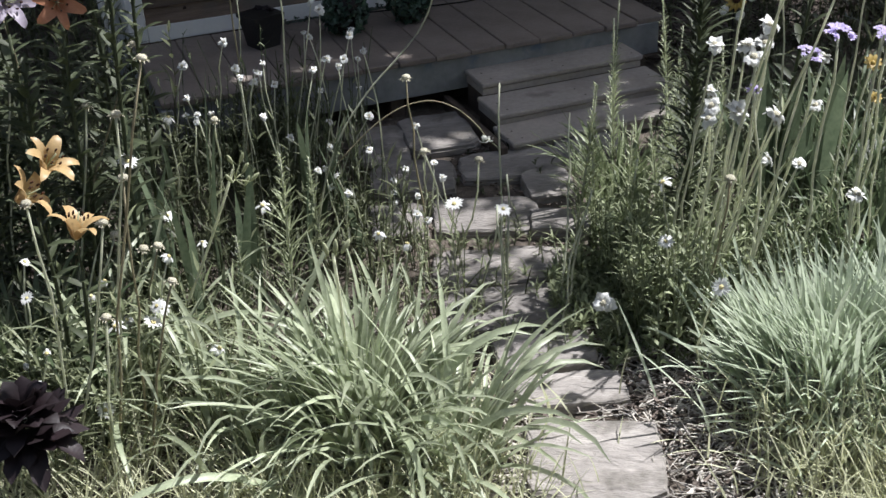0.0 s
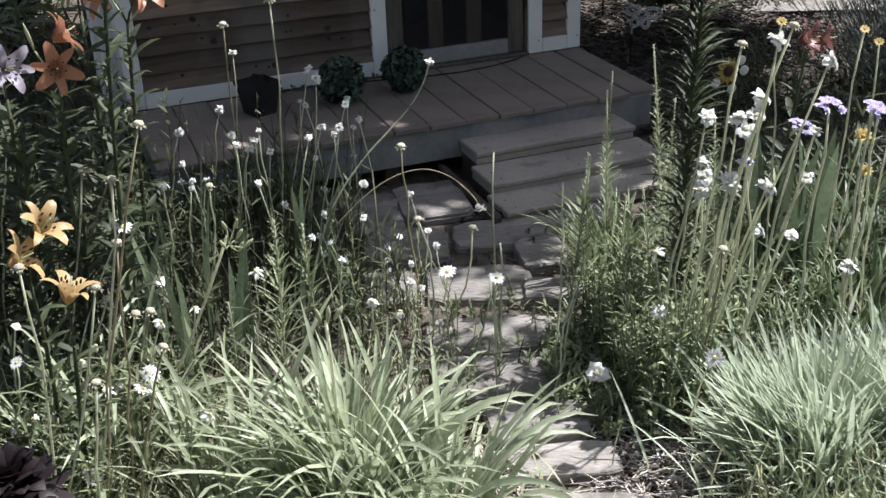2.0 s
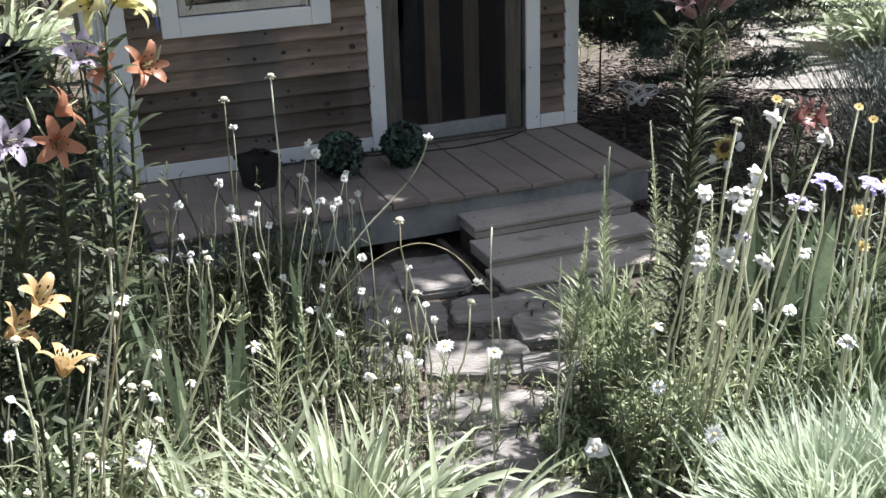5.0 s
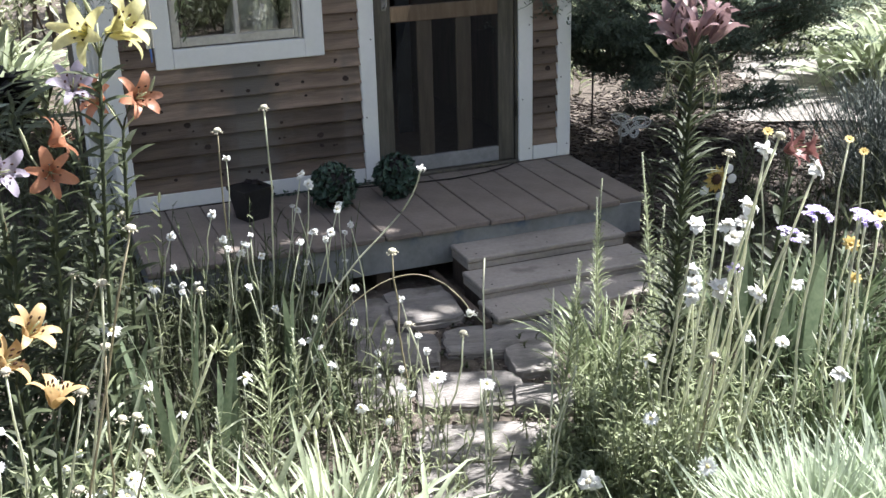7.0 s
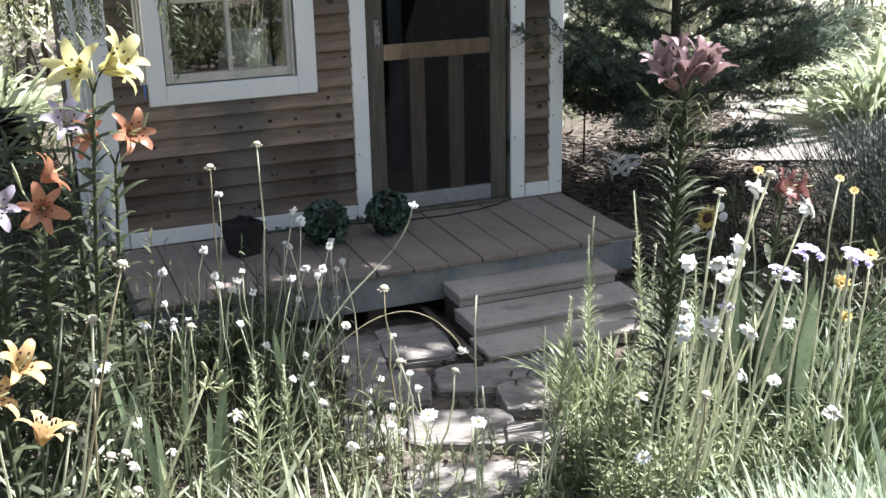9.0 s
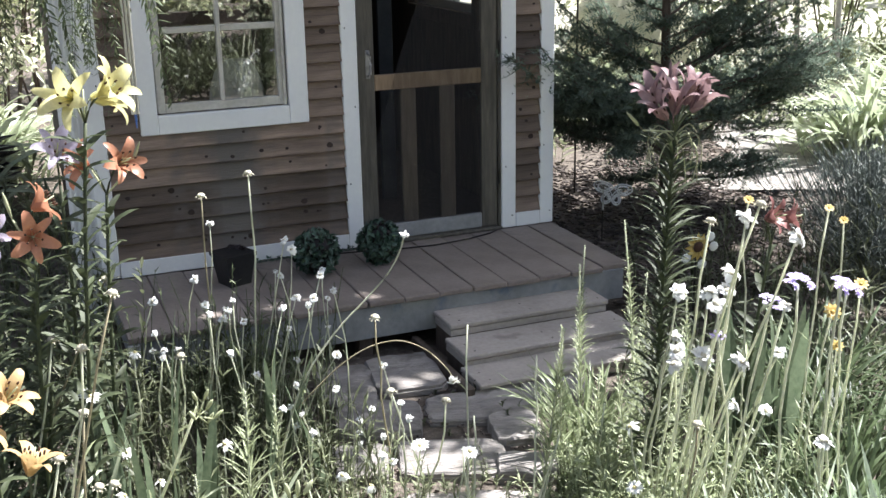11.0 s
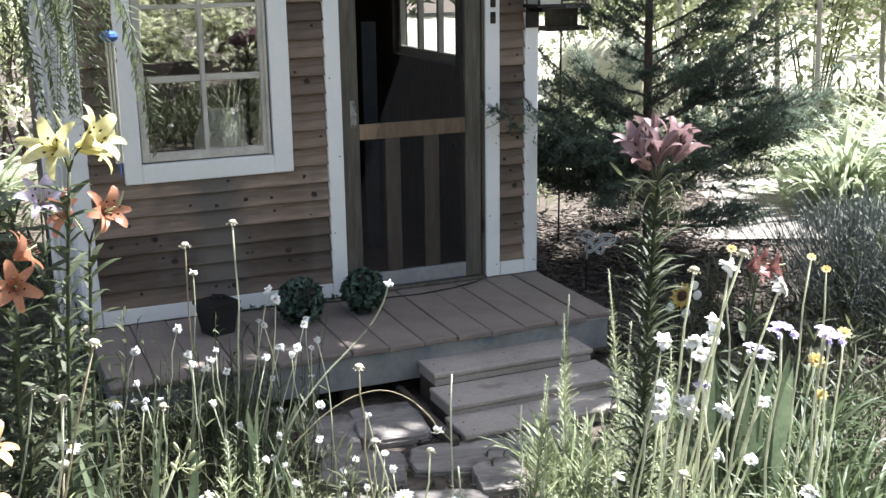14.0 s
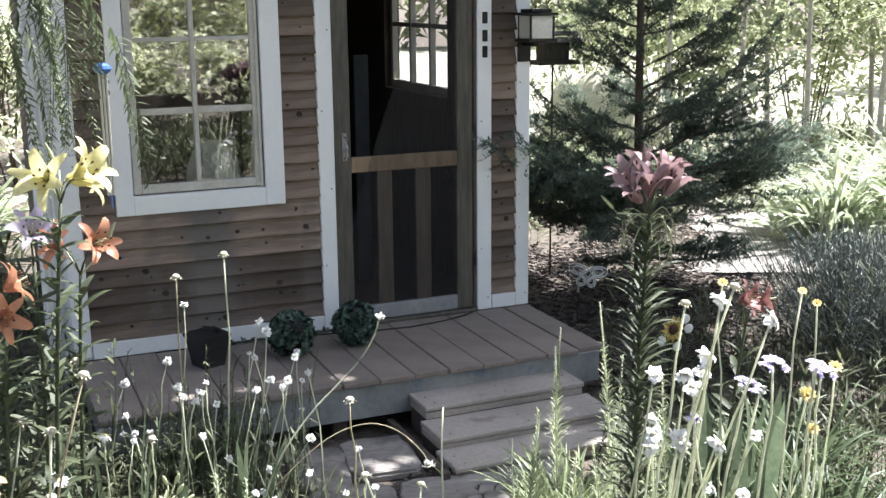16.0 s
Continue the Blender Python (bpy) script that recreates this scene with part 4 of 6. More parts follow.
def lily_plant(label, colour, base, blooms, seed, leaves=50, leaf=None, spread=1.0, bud_at=(), top=None):
    """A leafy lily stem with open trumpet flowers; blooms: place, way the flower looks."""
    r = random.Random(seed)
    ob = thing("lily_plant", label, "lily", (*base, GZ), "lilies")
    off = Vector((*base, GZ))
    heads = [Vector(b[0]) - off for b in blooms]
    crown = Vector(top) - off if top else sum(heads, Vector()) / len(heads) - Vector((0, 0, 0.09))
    pts = curve_pts((0, 0, -0.01), crown, (r.uniform(-0.02, 0.02), 0, 0), 8)
    s = Shape()
    s.tube(pts, 0.0075, 0.005, 7)
    for h in heads:
        s.tube(curve_pts(crown, h, (0, 0, 0.015), 4), 0.0035, 0.0032, 5)
    part("stem", s, M_LILYLEAF, ob, smooth=True)
    lf = leaf or LEAF_WIDE
    for i in range(leaves):
        t = 0.12 + 0.86 * i / leaves
        k = spread * r.uniform(0.75, 1.2)
        p = pts[0].lerp(pts[-1], t)
        p = pts[min(7, int(t * 8))].lerp(pts[min(8, int(t * 8) + 1)], t * 8 - int(t * 8))
        part("leaf", lf, None, ob, m=Matrix.Translation(p) @ pose(0, 0, 0, r.uniform(-20, 20), r.uniform(-15, 15), i * 137.5) @ Matrix.Scale(k, 4))
    a, b = LILY[colour]
    for h, (_, way) in zip(heads, blooms):
        f = part("flower", STAMEN, None, ob, m=turn_to(Vector(way).normalized(), h, r.uniform(0, 60)))
        for i in range(6):
            part("petal", a if i % 2 else b, None, f, m=pose(0, 0, 0.002 * (i % 2), r.uniform(-6, 6), r.uniform(-7, 7), i * 60 + r.uniform(-5, 5)))
        tagged(part("anther_ring", ANTHERS, None, f, "dark brown anthers"), kind="stuff")
    for p, way in bud_at:
        s = Shape()
        q = Vector(p) - off
        pod(s, q, way, 0.085, 0.0055)
        s.tube([crown, q], 0.003, 0.003, 5)
        part("bud", s, M_LPINK if colour == "pink" and way[2] > 0.9 else M_PODS, ob, "closed bud", smooth=True)
    return ob


lily_plant("lemon yellow trumpet lilies and long buds on a leafy stem", "yellow", (-1.62, -2.22), [((-1.475, -2.24, 1.69), (0.55, -0.55, 0.50)), ((-1.535, -2.22, 1.685), (-0.35, -0.75, 0.25)), ((-1.49, -2.17, 1.68), (0.8, 0.1, -0.1))], 1, 74, spread=1.0,
           bud_at=[((-1.545, -2.2, 1.70), (-0.55, 0, 0.85)), ((-1.51, -2.2, 1.71), (-0.35, 0.1, 0.9))], top=(-1.515, -2.22, 1.62))
lily_plant("pale mauve lily on a leafy stem", "mauve", (-1.64, -1.90), [((-1.585, -1.93, 1.475), (0.05, -0.7, 0.65))], 2, 46)
lily_plant("bright orange lily with dark anthers and a bud", "orange", (-1.52, -2.02), [((-1.42, -2.04, 1.455), (0.35, -0.7, 0.35)), ((-1.50, -1.99, 1.45), (-0.5, -0.3, 0.2))], 3, 60, bud_at=[((-1.385, -2.03, 1.44), (0.4, 0, 0.9)), ((-1.50, -1.97, 1.45), (-0.25, 0.1, 1))])
lily_plant("bright orange lily with dark anthers and a bud", "orange", (-1.74, -2.14), [((-1.69, -2.17, 1.30), (0.05, -0.85, 0.2)), ((-1.68, -2.1, 1.36), (0.6, 0.1, 0.3))], 4, 56, bud_at=[((-1.735, -2.13, 1.345), (-0.2, 0, 1))])
lily_plant("pale mauve lily on a leafy stem", "mauve", (-1.90, -2.05), [((-1.835, -2.07, 1.29), (0.4, -0.6, 0.2))], 5, 44)
lily_plant("apricot lilies low among the daisies", "peach", (-1.88, -2.57), [((-1.82, -2.59, 0.985), (0.45, -0.4, 0.6)), ((-1.90, -2.66, 0.945), (0.7, -0.25, 0.35))], 6, 30, spread=0.8)
lily_plant("apricot lilies low among the daisies", "peach", (-1.82, -2.73), [((-1.78, -2.75, 0.85), (0.25, 0.1, 0.75))], 7, 24, spread=0.8)
lily_plant("tall lily with a cluster of dusky pink trumpets", "pink", (0.145, -2.58), [((0.115, -2.57, 1.58), (-0.45, -0.1, 0.85)), ((0.15, -2.61, 1.565), (-0.12, -0.3, 0.95)), ((0.185, -2.60, 1.59), (0.25, -0.2, 0.95)), ((0.215, -2.60, 1.565), (0.62, -0.15, 0.75)), ((0.17, -2.55, 1.60), (0.05, 0.3, 1)), ((0.225, -2.57, 1.58), (0.5, 0.2, 0.8)), ((0.115, -2.62, 1.555), (-0.6, -0.3, 0.7))],
           8, 300, LEAF_LONG, 1.0, [((0.06, -2.58, 1.52), (-0.7, 0, 0.7)), ((0.155, -2.57, 1.64), (0, 0, 1))], top=(0.16, -2.60, 1.51))
withered = Shape()
rp = random.Random(61)
for i in range(16):  # spent thread-like stalks that hang under the trumpets
    a = i * 2.4
    q = Vector((0.16, -2.60, 1.50 - 0.004 * i))
    e = Vector((math.cos(a), math.sin(a), 0))
    withered.tube(flowing([q, q + e * 0.05 + Vector((0, 0, 0.03)), q + e * rp.uniform(0.07, 0.10) + Vector((0, 0, -0.01)), q + e * rp.uniform(0.06, 0.11) + Vector((0, 0, rp.uniform(-0.10, -0.03)))], 3), 0.0028, 0.0014, 4)
solid("withered_stalks", withered, M_PODS, "pale withered stalks curling under the pink trumpets", "stalks", kind="stuff", smooth=True)
lily_plant("dark red lily low in the bed", "red", (0.56, -2.45), [((0.59, -2.51, 1.16), (0.5, -0.7, 0.3)), ((0.66, -2.5, 1.15), (0.7, -0.5, 0.2))], 9, 30)

rl = random.Random(12)
for i in range(15):  # lilies that do not flower
    bx, by = rl.uniform(-2.05, -1.58), rl.uniform(-2.15, -1.45)
    h = rl.uniform(0.55, 1.1)
    lily_plant("leafy green lily stem without flowers", "mauve", (bx, by), [], 40 + i, int(58 * h), LEAF_WIDE, 1.0, top=(bx + rl.uniform(-0.06, 0.06), by, GZ + h))
# lily stem heavy with green seed pods, leaning
pods = thing("seedpod_stem", "leaning lily stem with pale green seed pods", "plant", (-1.62, -2.38, GZ))
s = Shape()
tip = Vector((0.29, -0.18, 0.69))
s.tube(curve_pts((0, 0, 0), tip, (0.0, 0, -0.03), 7), 0.006, 0.004, 6)
part("stem", s, M_STEM, pods, smooth=True)
for i, (dx, dz, wx) in enumerate(((-0.01, -0.02, -0.4), (0.0, 0.03, -0.3), (0.02, 0.025, 0.3), (0.025, -0.01, 0.5), (0.045, -0.045, 0.9), (0.03, -0.06, 0.4))):
    s = Shape()
    pod(s, tip + Vector((dx, 0.01 * i - 0.02, dz - 0.01)), (wx, -0.2, 0.8), 0.038, 0.0058)
    s.tube([tip - Vector((0, 0, 0.03)), tip + Vector((dx, 0.01 * i - 0.02, dz - 0.01))], 0.002, 0.002, 4)
    part("seed_pod", s, M_PODS, pods, smooth=True)
pods = thing("seedpod_stem", "upright stem topped by three pale seed pods", "plant", (-1.17, -2.95, GZ))
s = Shape()
s.tube(curve_pts((0, 0, 0), (0, -0.02, 0.59), (0.01, 0, 0), 6), 0.005, 0.0045, 6)
part("stem", s, M_STEM, pods, smooth=True)
for dx, wx in ((-0.012, -0.25), (0.006, 0.1), (0.022, 0.7)):
    s = Shape()
    pod(s, (dx, -0.02, 0.585), (wx, 0, 1), 0.046, 0.0068)
    part("seed_pod", s, M_PODS, pods, smooth=True)
# arching thin stem that bows over the stones
arch = thing("arching_stem", "thin arching stem with a drooping white flower", "plant", (-0.98, -1.90, GZ))
s = Shape()
s.tube(flowing([(0, 0, 0), (0.06, 0, 0.26), (0.2, -0.02, 0.42), (0.33, -0.03, 0.505), (0.45, -0.05, 0.53), (0.54, -0.09, 0.50), (0.60, -0.14, 0.44), (0.62, -0.17, 0.40)]), 0.0026, 0.0018, 5)
part("stem", s, M_DRYSTEM, arch, smooth=True)
f = part("flower", WILTED[1][1], None, arch, m=turn_to(Vector((0.2, -0.5, -0.8)), (0.62, -0.17, 0.395)))
part("petals", WILTED[1][0], None, f)
arch = thing("arching_stem", "long curved stem topped by a small white flower", "plant", (-1.045, -2.10, GZ))
s = Shape()
s.tube(flowing([(0, 0, 0), (0.07, 0.02, 0.3), (0.15, 0.03, 0.5), (0.27, 0.05, 0.64), (0.37, 0.05, 0.73), (0.46, 0.06, 0.81), (0.51, 0.07, 0.88), (0.53, 0.07, 0.94)]), 0.0036, 0.003, 5)
part("stem", s, M_STEM, arch, smooth=True)
f = part("flower", WILTED[0][1], None, arch, m=turn_to(Vector((0.3, -0.3, 0.9)), (0.53, 0.07, 0.94)) @ Matrix.Scale(0.7, 4))
part("petals", WILTED[0][0], None, f)

# nodding stem of small white bells over the dark strap leaves
bells = thing("bell_flower_stem", "arching stem hung with rows of small white bells", "flower", (0.79, -2.62, GZ))
s = Shape()
way_b = flowing([(0, 0, 0), (-0.02, 0, 0.21), (0.0, 0, 0.37), (0.07, -0.01, 0.43), (0.14, -0.02, 0.40)])
s.tube(way_b, 0.004, 0.0022, 5)
part("stem", s, M_LILYLEAF, bells, smooth=True)
rb = random.Random(17)
for i in range(26):
    q = way_b[8].lerp(way_b[-1], (i % 9) / 8)
    s = Shape()
    pod(s, q + Vector((rb.uniform(-0.008, 0.008), rb.uniform(-0.01, 0.01), -0.012 - 0.021 * (i // 9))), (rb.uniform(-0.1, 0.35), 0, -1), 0.019, 0.0028)
    part("bell", s, M_PETALW, bells, "white bell", smooth=True)
# ---- grasses and strap leaves ----
B_DAY = blade_set("leaf", M_STRAP, 16, (0.34, 0.64), 0.021, (0.75, 1.45), (0.6, 2.3), segs=8, seed=3)
B_TALL = blade_set("leaf", M_STRAP, 10, (0.36, 0.58), 0.021, (1.2, 1.55), (0.1, 1.0), segs=7, seed=13)
clump("daylily_clump", "large arching strap-leaved daylily clump in full sun", (-1.14, -3.06), B_DAY, 240, 0.11, 31)
clump("daylily_clump", "upright strap leaves rising from the daylily clump", (-1.16, -3.00), B_TALL, 95, 0.09, 30)
clump("daylily_clump", "smaller arching strap-leaved clump in sun", (-0.98, -3.26), B_DAY, 75, 0.07, 32)
clump("daylily_clump", "smaller arching strap-leaved clump in sun", (-1.48, -2.95), B_DAY, 50, 0.08, 33)
B_OAT = blade_set("leaf", M_OAT, 14, (0.26, 0.45), 0.0145, (0.6, 1.5), (0.1, 0.8), segs=6, seed=4, tipw=0.24)
OAT_MORE = (900, (0.22, 0.43), 0.014, (0.5, 1.5), (0.1, 0.9), M_OAT)
clump("grass_clump", "dense blue-green ornamental grass clump in sun", (0.15, -3.37), B_OAT, 290, 0.13, 34, more=OAT_MORE)
clump("grass_clump", "dense blue-green ornamental grass clump in sun", (0.42, -3.45), B_OAT, 290, 0.14, 35, more=OAT_MORE)
B_DARK = blade_set("leaf", M_DARKSTRAP, 10, (0.35, 0.6), 0.016, (1.0, 1.5), (0.6, 1.9), segs=7, seed=5)
B_MID = blade_set("leaf", M_MIDSTRAP, 12, (0.22, 0.44), 0.014, (0.8, 1.5), (0.4, 1.6), segs=7, seed=15)
clump("strap_leaf_clump", "fresh green narrow-leaved clump beside the steps", (0.16, -2.10), B_MID, 130, 0.07, 36)
clump("strap_leaf_clump", "fresh green narrow-leaved clump beside the path", (0.08, -2.38), B_MID, 45, 0.08, 46)
clump("strap_leaf_clump", "dark green strap-leaved clump in the bed", (0.95, -2.35), B_DARK, 110, 0.12, 37)
clump("strap_leaf_clump", "dark green strap-leaved clump in the bed", (0.62, -2.95), B_DARK, 110, 0.12, 38)
clump("strap_leaf_clump", "dark green strap-leaved clump in the bed", (1.18, -2.15), B_DARK, 110, 0.12, 48)
clump("strap_leaf_clump", "dark green strap-leaved clump in the bed", (0.92, -2.68), B_DARK, 100, 0.11, 49)
clump("strap_leaf_clump", "strap-leaved clump under the daisies", (-1.98, -2.35), B_DARK, 90, 0.12, 39)
clump("strap_leaf_clump", "strap-leaved clump under the daisies", (-1.75, -2.55), B_DAY, 45, 0.10, 40)
B_IRIS = blade_set("leaf", M_IRIS, 8, (0.45, 0.72), 0.042, (1.38, 1.55), (0.05, 0.45), 0.12, 2.0, 6, 6)
for i, (x, y, n) in enumerate(((-1.60, -2.05, 5), (-1.46, -2.28, 4), (-1.31, -2.20, 4), (-0.95, -1.85, 5))):
    clump("iris_fan", "upright sword-shaped iris leaves", (x, y), B_IRIS, n, 0.05, 60 + i, group="iris fans")
for i, (x, y, h, dx, w) in enumerate(((-1.43, -1.66, 0.82, -0.04, 0.040), (-1.53, -1.66, 0.60, 0.07, 0.036), (-1.36, -2.07, 0.84, 0.08, 0.036), (-0.84, -2.02, 0.50, -0.13, 0.060), (-0.78, -1.68, 0.34, -0.06, 0.055), (-1.20, -1.95, 0.55, 0.02, 0.035), (-1.08, -2.22, 0.50, 0.05, 0.034))):
    ob = thing("iris_fan", "long pale grey-green sword leaf with a twist", "plant", (x, y, GZ), "iris fans")
    for k in range(2):
        s = Shape()
        s.blade((0.012 * k, 0.02 * k, -0.005), (0.0 if dx > 0 else math.pi) + 0.5 * k, h * (1 - 0.22 * k), w, math.atan2(h, abs(dx)) + 0.05, 0.12 + 0.15 * k, 10, 0.15, 2.0, 0.6, 1.4 - 2.2 * (i % 2))
        part("leaf", s, M_IRIS, ob, smooth=True)
B_BROAD = blade_set("leaf", M_IRIS, 6, (0.50, 0.70), 0.066, (1.45, 1.57), (0.03, 0.3), 0.10, 2.0, 7, 16)
for i, (x, y, n) in enumerate(((0.46, -2.52, 6), (0.57, -2.50, 6), (0.66, -2.55, 4))):
    clump("iris_fan", "broad upright sword-shaped iris leaves", (x, y), B_BROAD, n, 0.04, 70 + i, group="iris fans")
# paler copy of the strap leaf, with overexposed sun put into its colour
M_PALE = surface("strap leaf lightened as sunlit", (0.32, 0.37, 0.22), (0.53, 0.57, 0.42), scale=5, rough=0.35, bump=0.1, fine=60, thin=0.4, vary=0.22)
B_BIG = blade_set("leaf", M_PALE, 12, (0.65, 1.1), 0.056, (0.8, 1.5), (0.8, 2.4), segs=7, seed=8)
clump("daylily_clump", "big pale green daylily clump beyond the gravel walk", (4.72, 1.45), B_BIG, 260, 0.26, 41)
clump("daylily_clump", "big pale green daylily clump beyond the gravel walk", (5.35, 1.30), B_BIG, 240, 0.28, 42)
clump("daylily_clump", "big pale green daylily clump beyond the gravel walk", (6.6, 2.5), B_BIG, 160, 0.28, 45)
clump("daylily_clump", "pale daylily clump in sun behind the conifer", (3.3, 4.3), B_BIG, 190, 0.26, 47)
clump("daylily_clump", "sunlit daylily clump behind the cottage corner", (-1.85, 3.6), B_BIG, 170, 0.22, 43)
clump("daylily_clump", "sunlit daylily clump behind the cottage corner", (-2.3, 2.2), B_BIG, 120, 0.2, 44)


M_SPIKE = green("pale linear leaves", (0.20, 0.235, 0.125), (0.37, 0.405, 0.245), thin=0.35, vary=0.3)


def spike_plant(x, y, h, seed, wide=0.085, mat=None):
    """An upright stem with long linear leaves that shorten into a fuzzy tip."""
    r = random.Random(seed)
    ob = thing("spike_plant", "upright stem of pale linear leaves with a fuzzy tip", "plant", (x, y, GZ), "leafy spikes")
    s = Shape()
    lean = Vector((r.gauss(0, 0.06), r.gauss(0, 0.06), 0)) * h
    pts = curve_pts((0, 0, 0), Vector((0, 0, h)) + lean, (r.uniform(-0.015, 0.015), 0, 0), 6)
    s.tube(pts, 0.0045, 0.0028, 5)
    part("stem", s, M_STEM, ob, smooth=True)
    s = Shape()
    n = int(h * 210)
    for i in range(n):
        t = 0.12 + 0.88 * (i / n) ** 0.8
        p = pts[min(5, int(t * 6))].lerp(pts[min(6, int(t * 6) + 1)], t * 6 - int(t * 6))
        k = 1.0 if t < 0.5 else max(0.2, 1.0 - 2.1 * (t - 0.5))
        s.blade(p, i * 2.4 + r.uniform(-0.4, 0.4), wide * r.uniform(0.7, 1.2) * k, 0.0068 if t < 0.8 else 0.005, r.uniform(0.45, 1.1), r.uniform(0.1, 0.7), 3, 0.2)
    tagged(part("linear_leaves", s, mat or M_SPIKE, ob, smooth=True), kind="stuff")


SPIKES = ((-0.175, -2.38, 0.70, 0.085), (-0.095, -2.40, 0.69, 0.085), (0.22, -1.97, 0.72, 0.07), (0.31, -2.25, 0.74, 0.07), (0.42, -2.03, 0.88, 0.06), (0.26, -1.87, 0.73, 0.06), (0.33, -2.4, 0.62, 0.08), (0.10, -2.48, 0.55, 0.09), (0.52, -2.25, 0.66, 0.07),
          (-0.03, -2.52, 0.46, 0.09), (0.24, -2.55, 0.52, 0.09), (0.02, -2.42, 0.50, 0.09), (0.18, -2.36, 0.60, 0.08), (-1.175, -2.36, 0.62, 0.125), (-0.98, -2.10, 0.46, 0.08), (-1.36, -2.45, 0.40, 0.08))
for i, (x, y, h, wide) in enumerate(SPIKES):
    spike_plant(x, y, h, 500 + i, wide)


def wild(name, label, box, n, h, mat, seed, leaf=(0.03, 0.07), lw=0.010, per=14, bare=0.0):
    """Loose mass of thin stems with small leaves over a patch of bed."""
    r = random.Random(seed)
    s = Shape()
    x0, x1, y0, y1 = box
    for _ in range(n):
        x, y, hh = r.uniform(x0, x1) + r.gauss(0, 0.06), r.uniform(y0, y1) + r.gauss(0, 0.06), r.uniform(*h)
        if -0.72 < x < -0.02 and -3.4 < y < -1.0 and abs(x + 0.42 - 0.16 * (y + 2.5)) < 0.26:
            hh *= 0.25
        top = Vector((x + r.gauss(0, 0.12) * hh, y + r.gauss(0, 0.12) * hh, hh))
        pts = curve_pts((x, y, -0.01), top, (r.gauss(0, 0.03) * hh, r.gauss(0, 0.03) * hh, 0), 3)
        s.tube(pts, 0.0026, 0.0014, 3, False)
        for i in range(per):
            t = bare + (1 - bare) * r.random()
            p = pts[min(2, int(t * 3))].lerp(pts[min(3, int(t * 3) + 1)], t * 3 - int(t * 3))
            s.blade(p, r.uniform(0, 6.28), r.uniform(*leaf), lw * r.uniform(0.7, 1.3), r.uniform(0.1, 1.2), r.uniform(0.2, 1.0), 2, 0.25)
    return solid(name, s, mat, label, "plants", kind="stuff", at=(0, 0, GZ), smooth=True)


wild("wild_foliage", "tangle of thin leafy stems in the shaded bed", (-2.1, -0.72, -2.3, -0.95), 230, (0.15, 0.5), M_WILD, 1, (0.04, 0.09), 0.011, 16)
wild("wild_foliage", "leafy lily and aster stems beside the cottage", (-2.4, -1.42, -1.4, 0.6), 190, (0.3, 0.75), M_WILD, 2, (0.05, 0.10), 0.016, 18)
wild("wild_foliage", "weeds lightened as sunlit and thin leaves in the front bed", (-2.3, -1.4, -2.9, -2.2), 230, (0.08, 0.35), M_WILDPALE, 3, (0.05, 0.12), 0.011, 13)
wild("wild_foliage", "small-leaved green weeds beside the path", (-0.22, 0.5, -3.0, -2.3), 210, (0.10, 0.42), M_SPIKE, 4, (0.035, 0.08), 0.0075, 15)
wild("wild_foliage", "dense low green weeds at the edge of the bed", (-0.28, 0.12, -3.0, -2.50), 260, (0.06, 0.32), M_SPIKE, 35, (0.025, 0.05), 0.016, 18)
wild("wild_foliage", "taller green weeds leaning over the path", (-0.34, -0.10, -2.95, -2.45), 110, (0.20, 0.42), M_SPIKE, 37, (0.025, 0.06), 0.009, 16)
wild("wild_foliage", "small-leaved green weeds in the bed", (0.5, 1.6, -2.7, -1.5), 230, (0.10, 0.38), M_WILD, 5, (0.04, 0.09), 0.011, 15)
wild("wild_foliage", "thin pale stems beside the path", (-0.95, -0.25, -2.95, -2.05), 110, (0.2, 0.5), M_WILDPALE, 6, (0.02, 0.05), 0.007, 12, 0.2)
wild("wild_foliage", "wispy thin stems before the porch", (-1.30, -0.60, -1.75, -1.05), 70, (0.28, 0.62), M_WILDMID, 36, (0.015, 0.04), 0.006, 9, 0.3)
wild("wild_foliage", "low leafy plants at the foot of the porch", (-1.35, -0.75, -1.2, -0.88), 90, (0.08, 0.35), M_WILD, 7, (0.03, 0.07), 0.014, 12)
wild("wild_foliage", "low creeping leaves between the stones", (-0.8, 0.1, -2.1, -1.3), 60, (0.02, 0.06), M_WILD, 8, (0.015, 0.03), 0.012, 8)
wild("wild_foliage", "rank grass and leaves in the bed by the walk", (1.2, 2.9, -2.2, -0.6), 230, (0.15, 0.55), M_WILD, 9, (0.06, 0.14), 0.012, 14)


def tufts(label, box, n, h, mat, seed, w=0.004):
    r = random.Random(seed)
    s = Shape()
    x0, x1, y0, y1 = box
    for _ in range(n):
        s.blade((r.uniform(x0, x1) + r.gauss(0, 0.13), r.uniform(y0, y1) + r.gauss(0, 0.13), -0.005), r.uniform(0, 6.28), r.uniform(*h), w * r.uniform(0.7, 1.3), r.uniform(0.5, 1.5), r.uniform(0.1, 1.3), 4, 0.25)
    solid("fine_grass", s, mat, label, "grass", kind="stuff", at=(0, 0, GZ), smooth=True)


tufts("fine pale dry grass in sun", (-2.2, -0.92, -3.6, -2.75), 2600, (0.10, 0.30), M_FINE, 11, 0.005)
tufts("fine pale dry grass beside the path", (-0.12, 0.75, -4.1, -3.45), 4600, (0.12, 0.32), M_FINE, 12, 0.005)
tufts("bright fine grass under the daylilies", (-1.55, -0.95, -3.5, -3.05), 700, (0.12, 0.28), M_FINE, 14, 0.006)
tufts("thin green grass in the bed", (-2.3, -0.8, -2.7, -1.6), 900, (0.12, 0.40), M_WILD, 13, 0.006)

